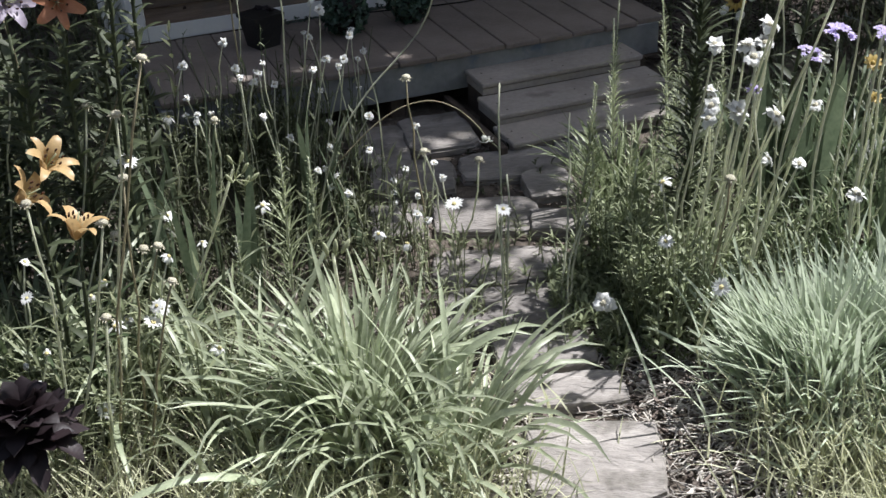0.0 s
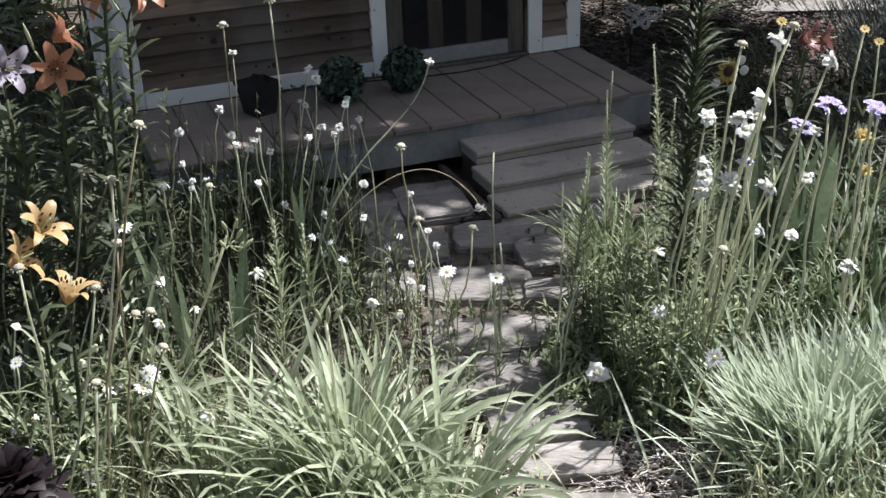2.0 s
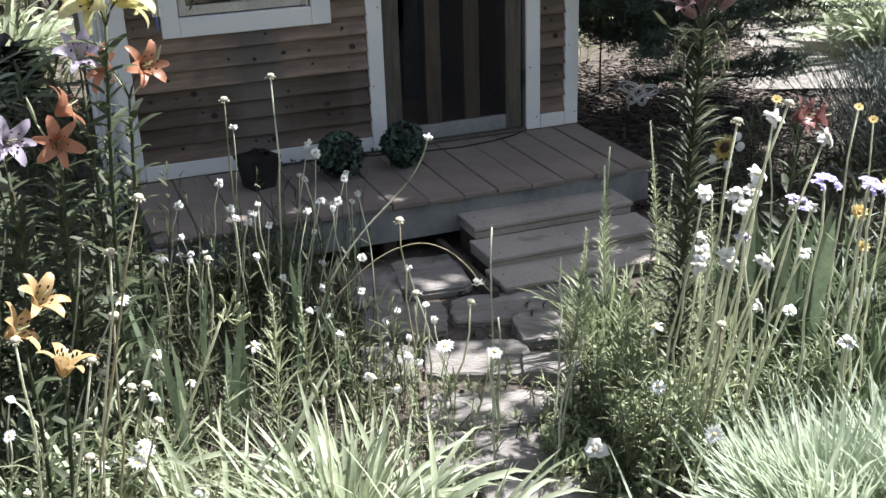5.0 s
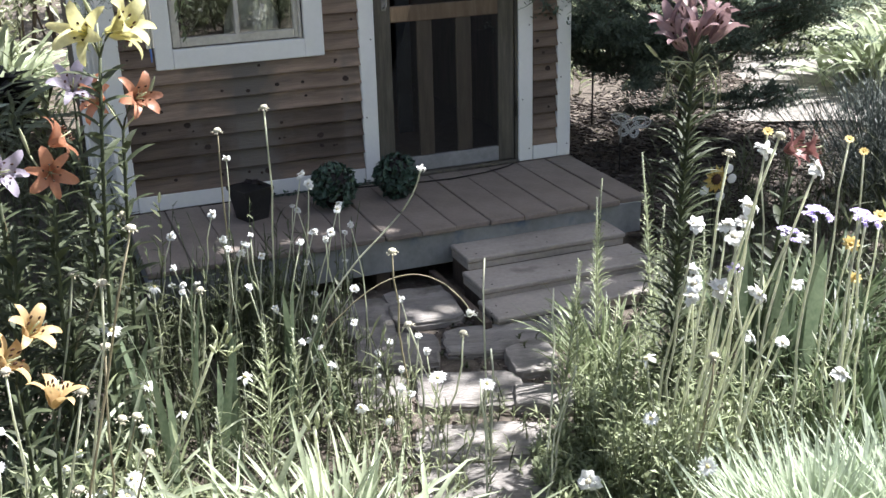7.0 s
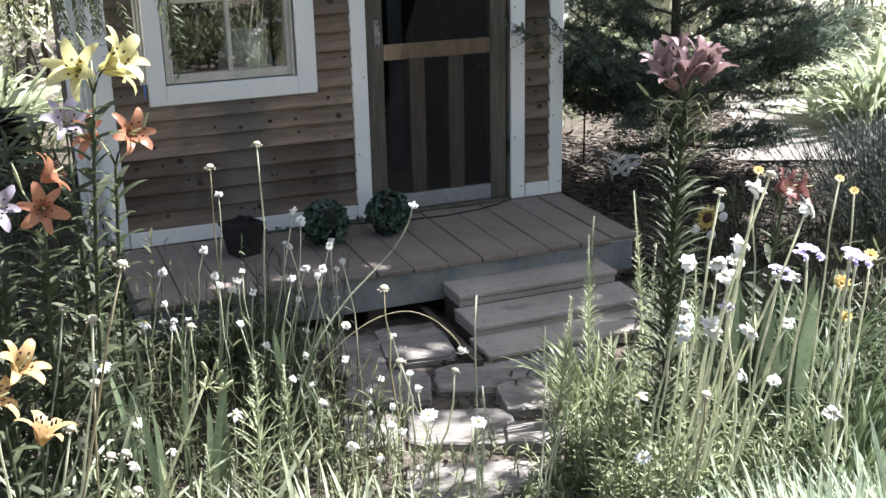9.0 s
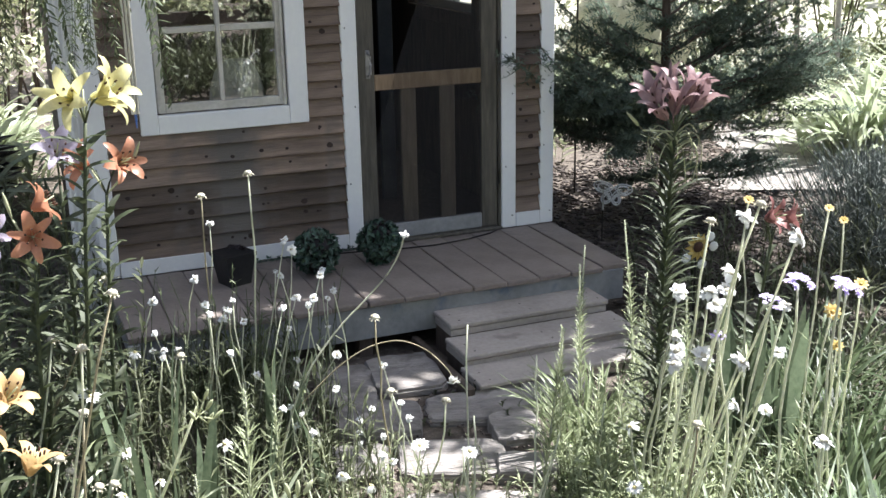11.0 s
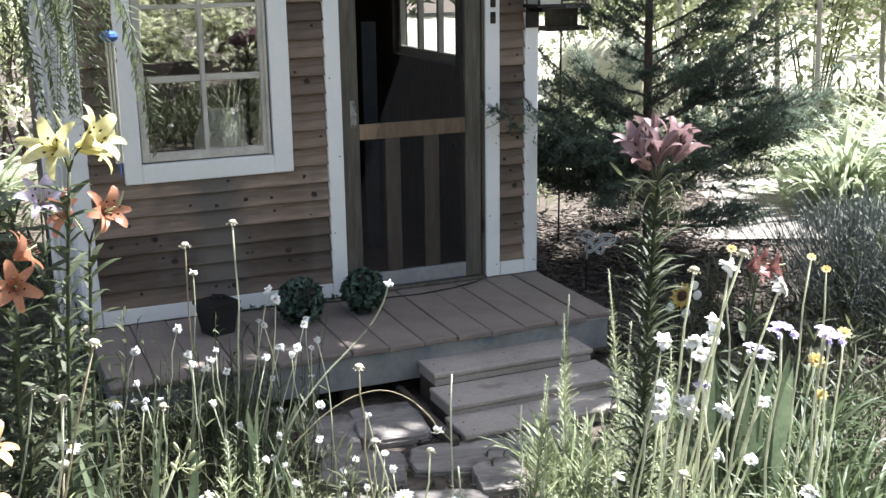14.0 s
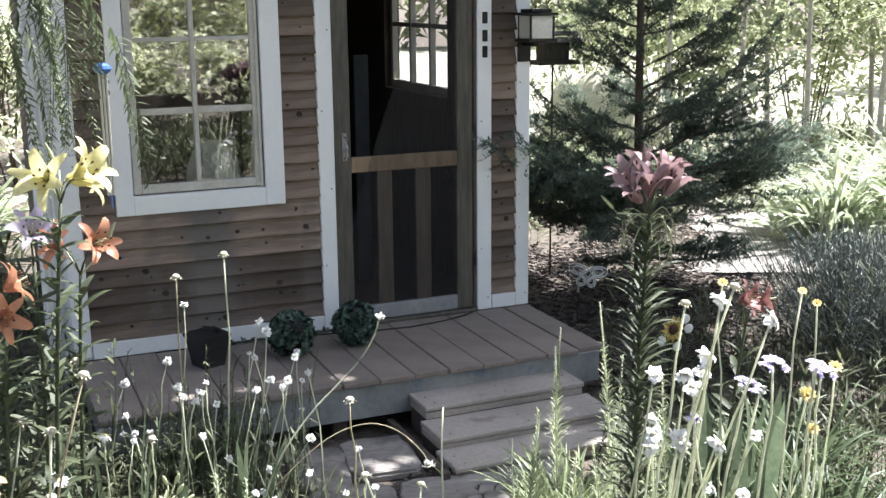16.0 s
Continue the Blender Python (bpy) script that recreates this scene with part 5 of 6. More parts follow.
# ---- litter ----
def scatter(name, label, box, n, size, mat, seed, thick=0.003, ratio=0.12):
    r = random.Random(seed)
    s = Shape()
    x0, x1, y0, y1 = box
    for _ in range(n):
        l, a, tl = r.uniform(*size), r.uniform(0, 3.14), r.gauss(0, 0.15)
        w = max(0.002, l * ratio * r.uniform(0.6, 1.4))
        c = Vector((r.uniform(x0, x1) + r.gauss(0, 0.1), r.uniform(y0, y1) + r.gauss(0, 0.1), r.uniform(0.0, 0.012)))
        d, q = Vector((math.cos(a), math.sin(a), tl)) * l / 2, Vector((-math.sin(a), math.cos(a), r.gauss(0, 0.2))) * w / 2
        u = Vector((0, 0, thick))
        s.add([tuple(c + k) for k in (-d - q, d - q * 0.6, d + q * 0.6, -d + q, -d - q + u, d - q * 0.6 + u, d + q * 0.6 + u, -d + q + u)], [(4, 5, 6, 7), (0, 1, 5, 4), (1, 2, 6, 5), (2, 3, 7, 6), (3, 0, 4, 7)])
    solid(name, s, mat, label, "litter", kind="stuff", at=(0, 0, GZ))


scatter("straw_litter", "bleached straw and twigs on the soil beside the path", (-0.42, 0.15, -3.7, -2.85), 1500, (0.02, 0.15), M_STRAW, 21, 0.0025, 0.035)
scatter("bark_mulch", "grey weathered mulch beside the path", (-0.42, 0.05, -3.65, -2.85), 900, (0.01, 0.03), M_CHIP, 25, 0.006, 0.45)
scatter("straw_litter", "bleached straw scattered in the front bed", (-2.2, -0.7, -3.3, -2.2), 500, (0.02, 0.10), M_STRAW, 22, 0.0025, 0.05)
scatter("straw_litter", "bleached straw under the fine grass", (-0.3, 0.85, -4.2, -3.45), 1300, (0.03, 0.14), M_STRAW, 26, 0.0025, 0.05)
scatter("straw_litter", "bleached straw under the daylilies", (-1.7, -0.72, -3.6, -2.9), 1300, (0.03, 0.14), M_STRAW, 27, 0.0025, 0.05)
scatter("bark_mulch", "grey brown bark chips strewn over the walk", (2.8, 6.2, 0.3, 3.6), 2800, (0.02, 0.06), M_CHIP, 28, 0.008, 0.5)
scatter("bark_mulch", "brown bark chips under the shrubs", (1.15, 3.4, -0.9, 2.2), 4200, (0.02, 0.06), M_SHADECHIP, 23, 0.008, 0.5)
scatter("bark_mulch", "brown bark chips and leaf litter around the stones", (-0.9, 0.5, -3.3, -1.0), 1200, (0.008, 0.03), M_CHIP, 24, 0.006, 0.5)

# ---- shrubs and trees ----
def plume(sp, pts, a, r, dens):
    """Feathery side sprays along a bough, thick with short needles and longest in its middle."""
    n = len(pts) - 1
    length = sum((pts[i + 1] - pts[i]).length for i in range(n))
    for _ in range(int(dens * length)):
        k = 0.12 + 0.88 * r.random() ** 0.8
        q = pts[min(n - 1, int(k * n))].lerp(pts[min(n, int(k * n) + 1)], k * n - int(k * n))
        b = a + r.choice((-1, 1)) * r.uniform(0.25, 1.15)
        w = Vector((math.cos(b), math.sin(b), r.uniform(-0.35, 0.55)))
        tl = r.uniform(0.08, 0.22) * (1.15 - 0.6 * k)
        m = max(5, int(tl * 55))
        for j in range(m):
            c = q + w * tl * j / m + Vector((0, 0, -0.25 * tl * (j / m) ** 2))
            sp.blade(c, b + r.choice((-1, 1)) * r.uniform(0.15, 1.1), r.uniform(0.030, 0.062), 0.0125, r.uniform(-0.5, 0.9), r.uniform(-0.3, 0.5), 2, 0.3)


def juniper(x, y, h, seed):
    """A young conifer: boughs that leave the trunk at a slant, curve upwards and carry dense soft plumes with gaps between."""
    r = random.Random(seed)
    ob = thing("juniper_tree", "dark blue-green young conifer with soft feathery boughs", "tree", (x, y, GZ))
    s = Shape()
    tr = curve_pts((0.06, 0, -0.02), (0.0, 0.0, h), (-0.03, 0, 0), 8)
    s.tube(tr, 0.042, 0.010, 8)
    part("trunk", s, M_BARK, ob, smooth=True)
    limbs, sp = Shape(), Shape()
    boughs = [(0.62, 3.665, 1.82, 0.26), (0.66, 3.60, 1.60, 0.26), (0.64, 3.72, 1.66, 0.30), (0.55, 3.55, 1.2, 0.16), (0.74, 3.75, 1.35, 0.30), (0.98, 3.31, 0.95, 0.42), (0.80, 3.42, 0.95, 0.38), (0.60, 0.03, 1.55, 0.24), (0.72, -0.15, 1.40, 0.33), (0.88, 0.06, 1.30, 0.55), 
              (1.05, -0.1, 1.05, 0.62), (0.40, 0.9, 0.8, 0.05), (0.35, -0.9, 0.7, 0.05), (0.30, 3.6, 0.7, 0.10), (0.38, 4.6, 0.8, 0.12), (0.28, 5.2, 0.85, 0.10)]
    for i in range(58):
        t = 0.12 + 0.82 * i / 58
        a = i * 2.4 + r.uniform(-0.4, 0.4)
        thin = 0.42 if t > 0.25 and math.cos(a) < -0.2 else 1.0  # one side has fewer, shorter boughs
        boughs.append((t * h, a, thin * (1.28 - 0.95 * t) * r.uniform(0.65, 1.1), r.uniform(0.15, 0.75)))
    for i, (z, a, ln, up) in enumerate(boughs):
        t = min(0.99, z / h)
        p = tr[int(t * 8)].lerp(tr[int(t * 8) + 1], t * 8 - int(t * 8))
        d = Vector((math.cos(a), math.sin(a), up))
        side, lift = r.uniform(-0.18, 0.18) * (i > 15), r.uniform(-0.02, 0.14)
        pts = [p + d * ln * k + Vector((-math.sin(a) * side * ln * k * k, math.cos(a) * side * ln * k * k, lift * ln * k * k - 0.05 * ln * math.sin(k * 3.1))) for k in (0, 0.17, 0.34, 0.5, 0.67, 0.84, 1.0)]
        limbs.tube(pts, 0.012 * (1.2 - t), 0.003, 5, False)
        plume(sp, pts, a, r, 95)
        for _ in range(int(5.5 * ln)):
            k = r.uniform(0.2, 0.75)
            q = pts[int(k * 6)].lerp(pts[int(k * 6) + 1], k * 6 - int(k * 6))
            b = a + r.choice((-1, 1)) * r.uniform(0.4, 0.9)
            e = Vector((math.cos(b), math.sin(b), r.uniform(0.0, 0.6))) * ln * (1 - k) * r.uniform(0.5, 0.8)
            sub = curve_pts(q, q + e, (0, 0, -0.02), 4)
            limbs.tube(sub, 0.004, 0.002, 4, False)
            plume(sp, sub, b, r, 85)
    tagged(part("branchwork", limbs, M_BARK, ob, smooth=True), kind="stuff")
    tagged(part("crown", sp, M_JUNIPER, ob, "sprays of fine soft needles"), kind="stuff")


juniper(2.33, 0.78, 3.1, 5)


def leaf_mass(s, c, rad, n, size, r, shell=0.5, gap=None):
    """Leaves through an uneven ellipsoid, thinned into clumps with gaps."""
    k = 0
    while k < n:
        v = Vector((r.gauss(0, 1), r.gauss(0, 1), r.gauss(0, 1))).normalized() * (shell + (1 - shell) * r.random())
        p = Vector((c[0] + v.x * rad[0], c[1] + v.y * rad[1], c[2] + v.z * rad[2]))
        if noise.noise(p * 1.7) < -0.08:
            k += 0.25
            continue
        a = r.uniform(0, 6.28)
        leaf = ((math.cos(a), math.sin(a), r.uniform(-0.9, 0.5)), size * r.uniform(0.6, 1.3), size * r.uniform(0.35, 0.6), (r.gauss(0, 0.5), r.gauss(0, 0.5), 1))
        if not (gap and gap(p)):
            s.leaf(p, *leaf)
        k += 1


def shrub(label, x, y, h, w, n, size, seed, mat=None, name="garden_shrub"):
    r = random.Random(seed)
    ob = thing(name, label, "shrub", (x, y, GZ), "background shrubs")
    s = Shape()
    for i in range(7):
        a = i * 0.9 + r.random()
        s.tube(curve_pts((0.1 * math.cos(a), 0.1 * math.sin(a), -0.03), (w * 0.6 * math.cos(a), w * 0.6 * math.sin(a), h * r.uniform(0.6, 0.95)), (0, 0, 0.1), 5), 0.013, 0.005, 5)
    tagged(part("branchwork", s, M_BARK, ob, smooth=True), kind="stuff")
    s = Shape()
    leaf_mass(s, (0, 0, h * 0.55), (w, w, h * 0.5), n, size, r, 0.35)
    tagged(part("crown", s, mat or M_SUNLEAF, ob), kind="stuff")


r_bg = random.Random(77)
SHRUBS = [(1.6, 6.6, 2.6, 1.1), (7.2, 10.0, 3.0, 1.2), (6.2, 5.6, 2.8, 1.1), (7.6, 5.2, 3.2, 1.2), (8.4, 3.6, 2.8, 1.1), (7.4, 8.0, 3.6, 1.4), (-1.2, 7.4, 3.2, 1.2), (-2.4, 5.8, 2.8, 1.0), (0.2, 9.0, 3.4, 1.3), (11.0, 6.5, 3.6, 1.4)]
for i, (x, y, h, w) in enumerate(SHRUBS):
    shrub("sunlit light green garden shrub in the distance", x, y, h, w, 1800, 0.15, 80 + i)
# leaf colour raised well past M_SUNLEAF; full sun is put into it
M_PALEHEDGE = green("hedge leaves bleached as in full sun", (0.54, 0.56, 0.38), (0.80, 0.81, 0.64), thin=0.5, vary=0.5)
shrub("tall shrub behind the cottage, full sun put into its leaf colour", -1.65, 5.0, 3.2, 0.85, 2600, 0.12, 99, M_PALEHEDGE)
for i, (x, y) in enumerate(((5.9, 4.3), (6.6, 4.0), (7.0, 3.4), (7.9, 4.4), (5.4, 4.9), (8.6, 4.9), (6.9, 5.0))):
    s = Shape()
    s.tube(curve_pts((0, 0, -0.03), (r_bg.uniform(-0.2, 0.2), 0, 3.4), (r_bg.uniform(-0.1, 0.1), 0, 0), 6), 0.035, 0.018, 6)
    ob = thing("thin_tree", "slim pale-barked sapling in the distance", "tree", (x, y, GZ), "saplings")
    part("trunk", s, M_STRAW, ob, smooth=True)
    s = Shape()
    leaf_mass(s, (0, 0, 2.3), (0.7, 0.7, 1.2), 420, 0.09, r_bg, 0.2)
    tagged(part("crown", s, M_SUNLEAF, ob), kind="stuff")
s = Shape()
for i in range(13):  # far woods
    leaf_mass(s, (-14 + i * 4.4, 33 - abs(i - 6) * 0.9, 3.2), (3.4, 2.2, 3.6), 1100, 0.7, r_bg, 0.4)
for i in range(5):
    leaf_mass(s, (17, 11 - i * 3.2, 2.6), (1.5, 2.0, 2.9), 900, 0.42, r_bg, 0.4)
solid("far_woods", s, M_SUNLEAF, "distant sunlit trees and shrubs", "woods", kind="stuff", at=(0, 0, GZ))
s = Shape()
for i in range(12):  # stepped bushes behind the viewer, mirrored in the window
    for y, z, ry, rz in ((-9.75, 0.85, 0.6, 0.75), (-10.7, 1.8, 0.75, 0.9), (-11.9, 2.9, 0.9, 1.1)):
        leaf_mass(s, (-8 + i * 1.4 + 0.4 * math.sin(z * 5), y + 0.3 * math.sin(i * 1.9 + z), z), (1.0, ry, rz), 1900, 0.16, r_bg, 0.35)
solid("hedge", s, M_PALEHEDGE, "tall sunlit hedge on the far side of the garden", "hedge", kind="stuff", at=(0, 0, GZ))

fence = thing("rail_fence", "low dark timber rail fence before the hedge", "fence", (0.5, -9.05, GZ))
s = Shape()
s.box(-5.5, 9.5, -0.02, 0.03, 0.60, 0.76, 0.006)
part("rail", s, M_DARKWOOD, fence)
for i in range(8):
    s = Shape()
    s.box(-5.4 + 2.14 * i, -5.3 + 2.14 * i, 0.032, 0.12, -0.1, 0.85, 0.006)
    part("post", s, M_DARKWOOD, fence)

# tree over the cottage; only fronds show, the unseen crown is added for dapples
tree = thing("overhanging_tree", "tree with hanging feathery leaves, its unseen crown added to cast dapples", "tree", (-3.2, 1.6, GZ))
s = Shape()
s.tube(curve_pts((0, 0, -0.05), (0.35, 0.1, 4.2), (0.12, 0, 0), 8), 0.16, 0.09, 9)
part("trunk", s, M_BARK, tree, smooth=True)
for tip in ((2.6, -0.3, 4.9), (4.6, 0.4, 4.7), (3.6, 1.2, 5.2), (1.2, -0.8, 4.8)):
    s = Shape()
    s.tube(curve_pts((0.32, 0.1, 3.9), tip, (0, 0, 0.35), 7), 0.075, 0.015, 6)
    part("limb", s, M_BARK, tree, smooth=True)
s = Shape()
s.tube(curve_pts((0.28, 0.08, 3.3), (2.15, -2.45, 2.55), (0, 0, 0.45), 8), 0.04, 0.008, 6)
part("limb", s, M_BARK, tree, smooth=True)
s = Shape()
rt = random.Random(9)
for c in ((1.0, -0.5, 4.7), (2.2, 0.2, 4.8), (0.4, 0.6, 4.9), (3.2, 1.3, 5.0)):
    leaf_mass(s, c, (0.95, 0.85, 0.5), 520, 0.13, rt, 0.15)
tagged(part("crown", s, M_HEDGE, tree), kind="stuff")

# tall tree beside the beds, out of view, added so its crown shades the porch
tree_b = thing("shade_tree", "tall broad tree, added out of view to shade the porch", "tree", (5.6, -1.6, GZ))
s = Shape()
s.tube(curve_pts((0, 0, -0.05), (-0.5, 0.3, 4.0), (0.1, 0, 0), 8), 0.2, 0.12, 9)
part("trunk", s, M_BARK, tree_b, smooth=True)
for tip in ((-4.2, 0.6, 4.7), (-3.2, 2.2, 4.9), (-1.6, 3.2, 4.8), (-2.6, 1.0, 5.2)):
    s = Shape()
    s.tube(curve_pts((-0.45, 0.28, 3.7), tip, (0, 0, 0.3), 7), 0.09, 0.015, 6)
    part("limb", s, M_BARK, tree_b, smooth=True)
s = Shape()


def crown_gap(p):
    """Gaps cut in the unseen crown to let sun spots onto the stones and the porch boards."""
    x, y = p.x - 0.62 * (p.z - 4.7), p.y - 0.11 * (p.z - 4.7)
    return (abs(x + 2.98) < 0.24 and 0.74 < y < 1.0) or (-4.2 < x < -3.4 and abs(y - 1.45) < 0.07 + 0.06 * math.sin(x * 11))


for i in range(36):
    c = (-4.5 + 3.6 * rt.random(), 0.62 + 3.0 * rt.random() ** 1.3, 4.4 + 0.7 * rt.random())
    leaf_mass(s, c, (0.7, 0.6, 0.35), 420, 0.19, rt, 0.1, crown_gap)
# extra leaves that close stray sun patches on the porch
leaf_mass(s, (-2.62, 1.98, 4.7), (0.5, 0.4, 0.3), 420, 0.19, rt, 0.0)
leaf_mass(s, (-3.12, 1.46, 4.7), (0.22, 0.18, 0.2), 140, 0.17, rt, 0.0)
for c, n in (((-3.2, -0.3, 4.8), 45), ((-2.4, 0.25, 4.75), 120), ((-4.85, 0.25, 4.6), 110)):  # thin leaf clusters added to dapple the path and the beds beside it
    leaf_mass(s, c, (0.5, 0.45, 0.3), n, 0.16, rt, 0.1)
for i in range(22):  # leaf clusters added to shade the mulch under the conifer
    leaf_mass(s, (-1.9 + 1.6 * rt.random(), 1.5 + 1.6 * rt.random(), 4.5 + 0.6 * rt.random()), (0.6, 0.5, 0.35), 300, 0.19, rt, 0.1)
tagged(part("crown", s, M_HEDGE, tree_b), kind="stuff")


def frond_mesh(seed):
    r = random.Random(seed)
    s = Shape()
    ln = r.uniform(0.42, 0.72)
    pts = [(0.05 * math.sin(k * 2.2) * ln, 0, -ln * k) for k in (0, 0.2, 0.4, 0.6, 0.8, 1)]
    s.tube(pts, 0.0022, 0.001, 4, False)
    n = int(ln * 40)
    for i in range(n):
        t = i / n
        p = (0.05 * math.sin(t * 2.2) * ln, 0, -ln * t)
        for q in (-1, 1):
            s.blade(p, (0.25 if q > 0 else 2.9) + r.uniform(-0.3, 0.3), 0.075 * (1 - 0.5 * t) * r.uniform(0.55, 1.15), 0.012, r.uniform(-1.1, -0.25), r.uniform(-0.2, 0.6), 3, 0.2)
    return s.mesh("frond", M_WILDMID, True)


FRONDS = [frond_mesh(i) for i in range(5)]
for i in range(46):
    x = 1.44 + 0.60 * rt.random()
    part("frond", FRONDS[i % 5], None, tree, m=pose(x, -2.45 + rt.uniform(-0.15, 0.15), 2.42 - rt.uniform(0.0, 0.60), rt.uniform(-12, 12), rt.uniform(-14, 14), rt.uniform(-70, 70)))

# grey lavender bush by the walk
def lavender(x, y, seed, n=420, h=0.62):
    r = random.Random(seed)
    ob = thing("lavender_bush", "grey-green lavender bush of thin upright shoots", "shrub", (x, y, GZ), "lavender")
    clusters = [Shape() for _ in range(6)]
    for _ in range(n):
        a, d = r.uniform(0, 6.28), abs(r.gauss(0, 0.16))
        s = clusters[min(5, int(a / 6.28 * 6))]
        bx, by = d * math.cos(a), d * math.sin(a)
        hh = h * r.uniform(0.6, 1.1)
        tip = (bx * 2.4 + r.gauss(0, 0.03), by * 2.4 + r.gauss(0, 0.03), hh)
        pts = curve_pts((bx, by, 0), tip, (0, 0, 0.03), 3)
        s.tube(pts, 0.0025, 0.0012, 3, False)
        for i in range(13):
            t = r.uniform(0.25, 0.98)
            p = pts[min(2, int(t * 3))].lerp(pts[min(3, int(t * 3) + 1)], t * 3 - int(t * 3))
            s.blade(p, r.uniform(0, 6.28), r.uniform(0.02, 0.045), 0.0055, r.uniform(0.4, 1.3), 0.2, 2, 0.2)
    for s in clusters:
        tagged(part("bough", s, M_LAVBUSH, ob), kind="stuff")


lavender(2.88, -0.60, 1, 640, 0.60)
lavender(3.40, -0.50, 2, 640, 0.58)
lavender(3.05, -1.0, 4, 480, 0.46)
lavender(2.72, -1.05, 3, 300, 0.38)
s = Shape()
for i in range(34):
    a = i * 2.4
    s.leaf((0.04 * math.cos(a), 0.04 * math.sin(a), 0.1 + 0.012 * i), (math.cos(a), math.sin(a), 0.6), 0.26, 0.13)
ob = thing("maroon_shrub", "low dark maroon leafy shrub", "shrub", (-1.85, 2.6, GZ))
part("crown", s, M_MAROON, ob)
s = Shape()
s.tube([(0, 0, 0), (0.0, 0, 0.3)], 0.012, 0.006, 6)
part("stem", s, M_BARK, ob)
s = Shape()
rd = random.Random(4)
for i in range(70):
    a = i * 2.4
    s.blade((0.02 * math.cos(a), 0.02 * math.sin(a), 0.27 + 0.0015 * i), a, 0.06 + 0.0012 * (70 - i) * rd.uniform(0.5, 1.1), 0.055, -0.3 + 0.022 * i, rd.uniform(-0.9, 1.6), 4, rd.uniform(-0.5, 0.6), 1.3, 0.3)
ob = thing("dark_poppy", "ruffled almost black poppy near the daisies", "flower", (-1.99, -2.98, GZ))
part("flower", s, M_MAROON, ob, smooth=True)
s = Shape()
s.tube([(0, 0, 0), (0, 0, 0.33)], 0.006, 0.005, 6)
part("stem", s, M_STEM, ob)

# ---- things on and about the porch ----
pot = thing("plant_pot", "dark slate square planter pot on the porch", "pot", (-0.76, -0.30, PZ))
s = Shape()
for (wa, za), (wb, zb) in (((0.056, 0.0), (0.076, 0.140)), ((0.081, 0.140), (0.083, 0.160))):
    s.add([(-wa, -wa, za), (wa, -wa, za), (wa, wa, za), (-wa, wa, za), (-wb, -wb, zb), (wb, -wb, zb), (wb, wb, zb), (-wb, wb, zb)], [(3, 2, 1, 0), (0, 1, 5, 4), (1, 2, 6, 5), (2, 3, 7, 6), (3, 0, 4, 7), (4, 5, 6, 7)])
b = part("pot_body", s, M_POT, pot, m=pose(0, 0, 0, 0, 0, 20))
s = Shape()
for i in range(9):
    a = i * 0.22
    s.leaf((0.03 * math.cos(a), 0.04 * math.sin(a), 0.152), (math.cos(a) * 0.6, math.sin(a) * 0.6, 0.25 + 0.1 * (i % 4)), 0.045, 0.034)
part("plant", s, M_MAROON, pot, "withered dark leaves")


def topiary(x, y, rad, seed):
    r = random.Random(seed)
    ob = thing("topiary_ball", "dark green waxy leaf ball standing on the porch", "topiary", (x, y, PZ), "topiary balls")
    # near-black core; its colour darkens the gaps between the leaves
    s = Shape()
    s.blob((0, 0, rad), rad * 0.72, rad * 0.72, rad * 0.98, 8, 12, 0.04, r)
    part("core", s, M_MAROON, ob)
    s = Shape()
    for i in range(420):
        v = Vector((r.gauss(0, 1), r.gauss(0, 1), r.gauss(0, 1))).normalized()
        p = Vector((0, 0, rad)) + v * rad * r.uniform(0.72, 0.9)
        s.leaf(p, v + Vector((r.gauss(0, 0.7), r.gauss(0, 0.7), r.gauss(0, 0.7))), 0.038, 0.03, tuple(v), 0.2, 0.25)
    tagged(part("leaves", s, M_BALL, ob), kind="stuff")


topiary(-0.355, -0.33, 0.112, 1)
topiary(-0.012, -0.29, 0.108, 2)
s = Shape()
s.tube([(-0.25, -0.06, 0.004), (0.0, -0.10, 0.004), (0.12, -0.13, 0.004), (0.35, -0.15, 0.004), (0.55, -0.12, 0.004), (0.70, -0.07, 0.004), (0.76, -0.03, 0.004)], 0.004, 0.004, 6)
solid("power_cable", s, M_IRON, "thin black cable lying on the porch boards", "cable", at=(0, 0, PZ + 0.002))
s = Shape()
ri = random.Random(3)
for i in range(80):
    x = -0.62 + 0.55 * i / 80
    s.leaf((x, -0.05 + 0.015 * math.sin(i), 0.012 + 0.01 * math.sin(i * 0.6)), (ri.gauss(0, 1), ri.gauss(0, 1), 0.6), 0.024, 0.018)
s.tube([(-0.62, -0.05, 0.008), (-0.4, -0.045, 0.012), (-0.07, -0.05, 0.008)], 0.003, 0.003, 5)
solid("ivy_strand", s, M_BALL, "strand of dark ivy along the base board", "garland", at=(0, 0, PZ))

lamp = thing("wall_lantern", "black metal wall lantern with frosted glass panes", "lamp", (1.085, 0, 1.82))
s = Shape()
s.box(-0.045, 0.03, -0.018, 0.0, -0.01, 0.115, 0.003)
part("back_plate", s, M_IRON, lamp)
s = Shape()
s.box(-0.02, 0.01, -0.14, -0.018, 0.075, 0.098, 0.003)
part("arm", s, M_IRON, lamp)
s = Shape()
for z0, z1, k in ((0.098, 0.115, 0.085), (0.235, 0.250, 0.088), (0.250, 0.268, 0.062)):
    s.box(-k, k, -0.13 - k, -0.13 + k, z0, z1, 0.004)
for x in (-0.072, 0.062):
    for y in (-0.202, -0.068):
        s.box(x, x + 0.010, y, y + 0.010, 0.115, 0.235, 0.002)
part("frame", s, M_IRON, lamp)
